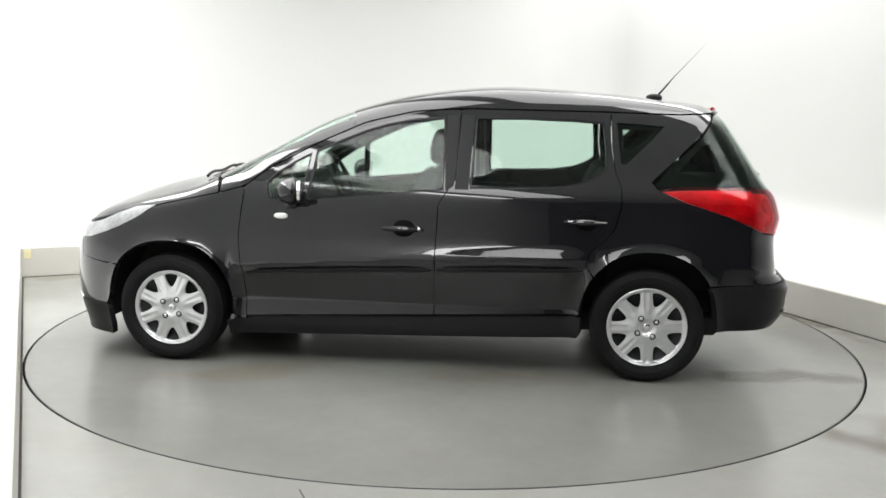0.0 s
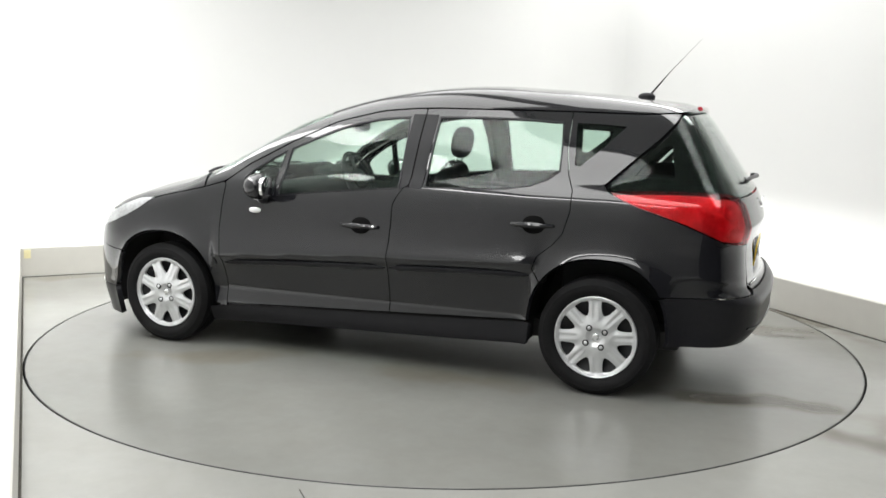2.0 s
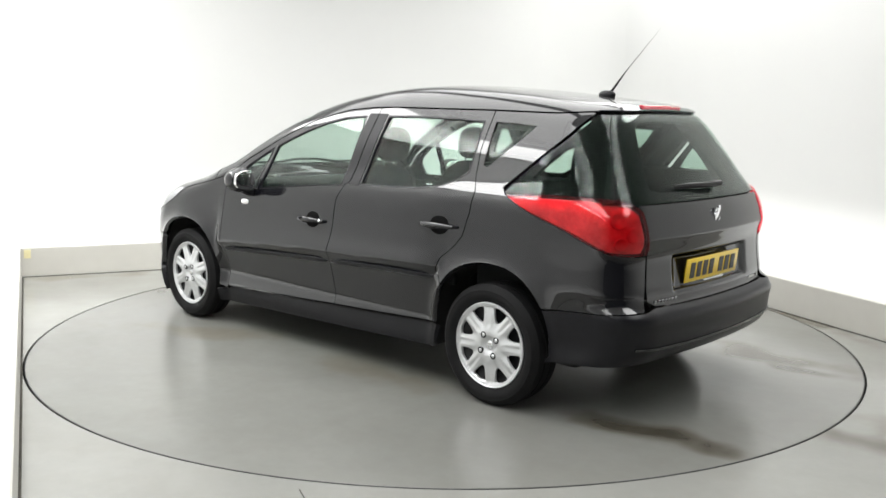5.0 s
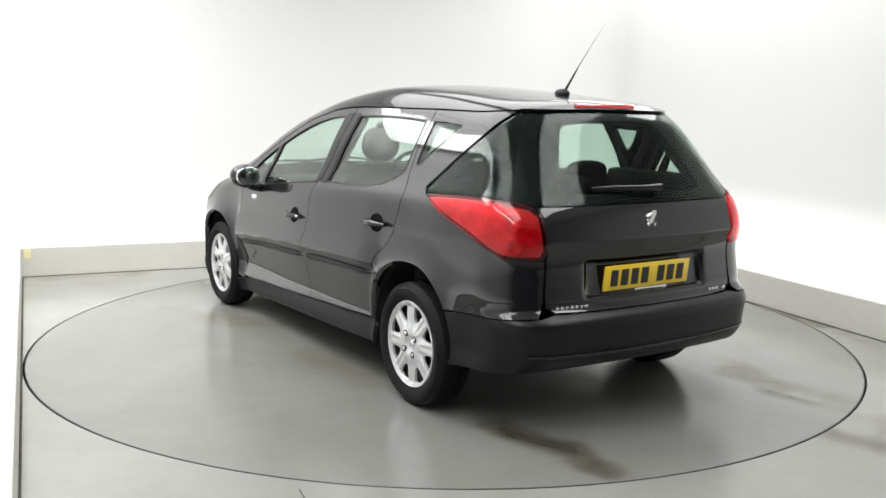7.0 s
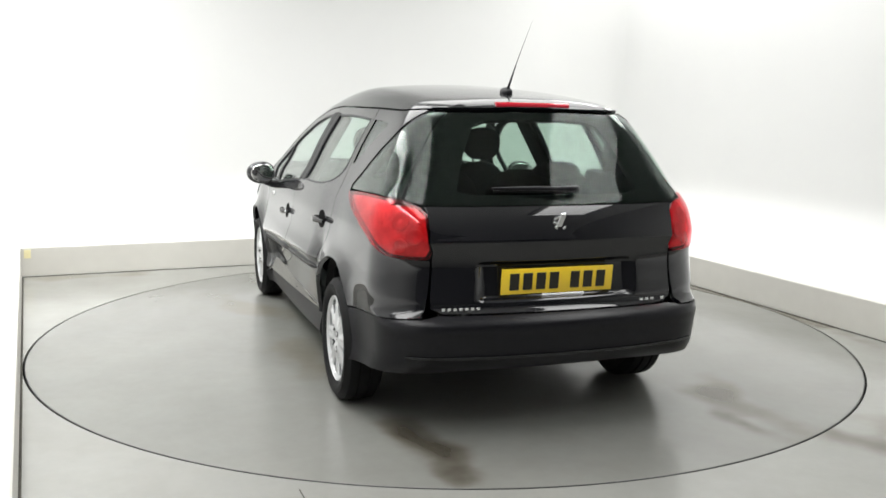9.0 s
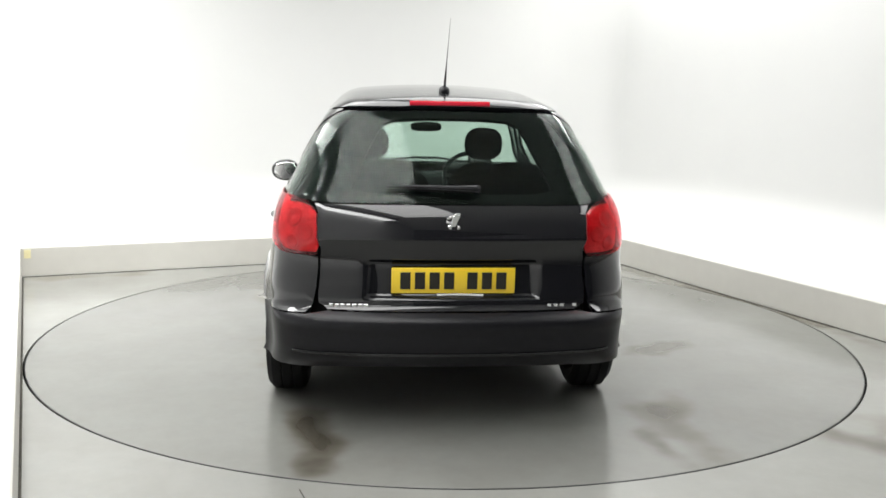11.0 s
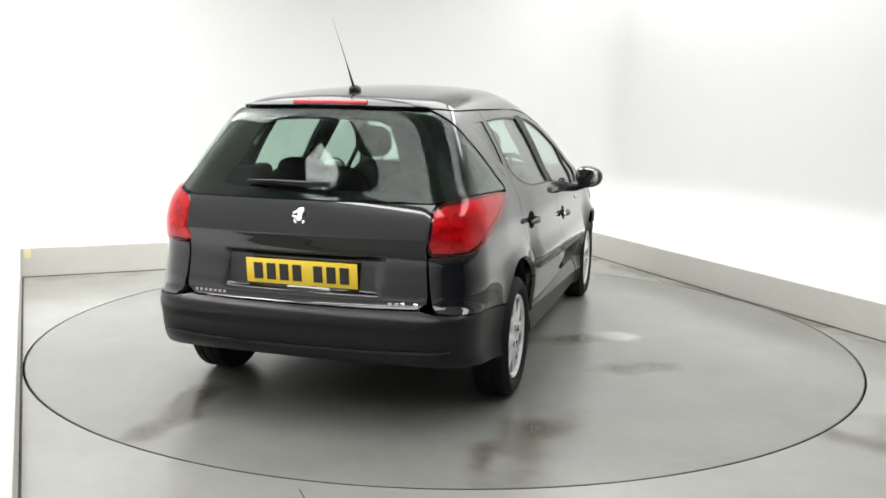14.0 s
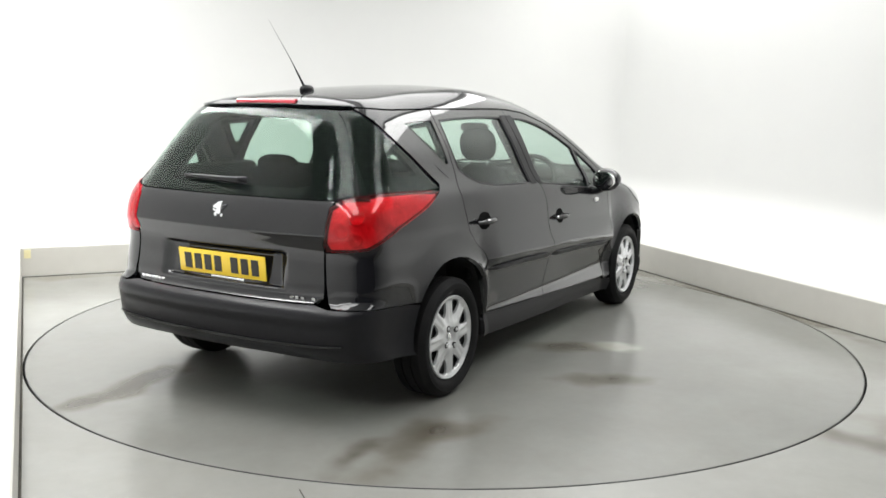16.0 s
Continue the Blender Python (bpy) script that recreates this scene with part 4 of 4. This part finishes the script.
def build_room():
    # floor with the turntable's round opening
    outer = [(-6.5, -9.0), (8.5, -9.0), (8.5, 5.5), (-6.5, 5.5)]
    n = 192
    hole = [((FLOOR_R + 0.006) * math.cos(2 * math.pi * k / n), (FLOOR_R + 0.006) * math.sin(2 * math.pi * k / n)) for k in range(n)]
    P, T = triangulate(outer, [hole], 0.6)
    b = bmesh.new()
    vs = [b.verts.new((x, y, 0)) for x, y in P]
    for t in T:
        b.faces.new([vs[i] for i in t])
    low = {}
    for e in [e for e in b.edges if e.is_boundary]:
        if all(v.co.xy.length < FLOOR_R + 0.1 for v in e.verts):
            q = []
            for v in e.verts:
                if v not in low:
                    low[v] = b.verts.new((v.co.x, v.co.y, -0.06))
                q.append(low[v])
            b.faces.new((e.verts[0], e.verts[1], q[1], q[0]))
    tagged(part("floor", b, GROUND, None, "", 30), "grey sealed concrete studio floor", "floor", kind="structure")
    b = bmesh.new()
    box(b, (5.2, 5.2, 0.02), pose(0, 0, -0.075))
    tagged(part("turntable_pit", b, PIT), "dark bottom of the turntable pit", "floor", kind="structure")
    b = bmesh.new()
    box(b, (0.004, 0.40, 0.002), pose(-0.446, -2.651, 0.001, 0, 0, 22.0))
    tagged(part("floor_joint", b, JOINT), "thin dark joint in the studio floor", "floor joint", kind="structure")
    # plinth and coved wall, one length for each side
    corners = [LEFT_END, BACK_L, BACK_R, RIGHT_END]
    H, CR = 0.238, 0.55
    names = ("left", "back", "right")
    for i in range(3):
        a, c = corners[i], corners[i + 1]

        def out(k):
            p, d0, d1 = corners[k], None, None
            ns = []
            for u, v in ((k - 1, k), (k, k + 1)):
                if u >= 0 and v < 4:
                    d = (corners[v] - corners[u]).normalized()
                    ns.append(Vector((-d.y, d.x, 0)))
            s = sum(ns, Vector())
            return s / max(0.3, s.dot(ns[0]))
        oa, oc = out(i), out(i + 1)
        b = bmesh.new()
        prof = [(0.0, 0.0), (0.0, H - 0.008), (0.008, H), (0.05, H), (0.05, 0.0)]
        A = [b.verts.new(a + oa * o + Vector((0, 0, z))) for o, z in prof]
        C = [b.verts.new(c + oc * o + Vector((0, 0, z))) for o, z in prof]
        for k in range(len(prof)):
            b.faces.new((A[k], C[k], C[(k + 1) % len(prof)], A[(k + 1) % len(prof)]))
        b.faces.new(A)
        b.faces.new(C)
        d = (c - a).normalized()
        n0 = Vector((-d.y, d.x, 0))
        q = bmesh.new()
        mid = (a + c) / 2 - n0 * 0.006
        box(q, ((c - a).length - 0.02, 0.010, 0.004), pose(mid.x, mid.y, 0.002, 0, 0, math.degrees(math.atan2(d.y, d.x))), 0.001, 1)
        tagged(part("plinth_joint_" + names[i], q, JOINT), "dark dirty joint between plinth and floor", "joint", kind="structure")
        tagged(part("plinth_" + names[i], b, PLINTH, None, "", 30), "low cream painted plinth along the foot of the wall", "plinth", kind="structure")
        b = bmesh.new()
        prof = [(0.046, H - 0.06), (0.046, H - 0.003)] + [(0.046 + CR * math.sin(t), H - 0.003 + CR * (1 - math.cos(t))) for t in np.linspace(0.1, math.pi / 2, 14)] + [(0.046 + CR, CEILING + 0.02), (0.046 + CR + 0.15, CEILING + 0.02), (0.046 + CR + 0.15, H - 0.06)]
        d = (c - a).normalized()
        n0 = Vector((-d.y, d.x, 0))
        stops = [(a, n0), (a.lerp(c, 0.5), n0), (c, n0)]
        if i < 2:
            # round the corner that follows
            d1 = (corners[i + 2] - c).normalized()
            turn = n0.angle(Vector((-d1.y, d1.x, 0)))
            stops += [(c, Matrix.Rotation(-turn * k / 12, 3, "Z") @ n0) for k in range(1, 13)]
        rows = [[b.verts.new(p + nn * o + Vector((0, 0, z))) for o, z in prof] for p, nn in stops]
        for A, C in zip(rows, rows[1:]):
            for k in range(len(prof)):
                b.faces.new((A[k], C[k], C[(k + 1) % len(prof)], A[(k + 1) % len(prof)]))
        b.faces.new(rows[0])
        b.faces.new(rows[-1])
        tagged(part("wall_" + names[i], b, WALL, None, "", 30), "white studio wall rising from a curved cove", "wall", kind="structure")
    # added, unseen: its dark colour stands for the dim space behind the camera
    b = bmesh.new()
    box(b, (14, 0.15, CEILING + 0.1), pose(1.2, -7.6, CEILING / 2))
    tagged(part("added_wall_front", b, DIM), "unseen dark grey wall added behind the camera to dim reflections", "wall", kind="structure")
    # yellowish stain on the plinth's corner, added as a thin box
    b = bmesh.new()
    box(b, (0.05, 0.004, 0.07), pose(-3.337, 1.4515, 0.185, 0, 0, 23.9), 0.0015, 1)
    tagged(part("tape", b, STAIN_Y), "thin yellowish box standing for a stain on the plinth's corner", "tape")
    b = bmesh.new()
    box(b, (15, 14, 0.12), pose(1.0, -1.5, CEILING + 0.06))
    tagged(part("ceiling", b, CEIL), "plain white studio ceiling", "ceiling", kind="structure")
    made = {}
    for bx, by, sx, sy, watts in SOFTBOXES:
        at = pose(bx, by, CEILING, 0, 0, 23.4)
        if (sx, sy) in made:
            copy_thing(made[sx, sy], at)
            continue
        b = bmesh.new()
        for dx, dy, w, h in ((sx / 2, 0, 0.03, sy + 0.03), (-sx / 2, 0, 0.03, sy + 0.03), (0, sy / 2, sx, 0.03), (0, -sy / 2, sx, 0.03)):
            box(b, (w, h, 0.14), pose(dx, dy, -0.075))
        made[sx, sy] = part("softbox_frame", b, LAMP_BODY)
        made[sx, sy].matrix_basis = at
        tagged(made[sx, sy], "grey frame of a ceiling softbox", "ceiling light", "ceiling softboxes")


build_room()
DISC_OB = build_turntable()
CAR = build_car()


def motions():
    rows_car, rows_disc = [], []
    for i in range(33):
        t = i * 0.5
        a = 173.518 - 7.2645 * t + 0.01254 * t * t
        c, s = math.cos(radians(a)), math.sin(radians(a))
        rows_car.append((t, pose(c * 0.1183 - s * 0.1330, s * 0.1183 + c * 0.1330, 0, 0, 0, a)))
        rows_disc.append((t, pose(0, 0, 0, 0, 0, a)))
    walk(CAR, rows_car)
    walk(DISC_OB, rows_disc)


motions()
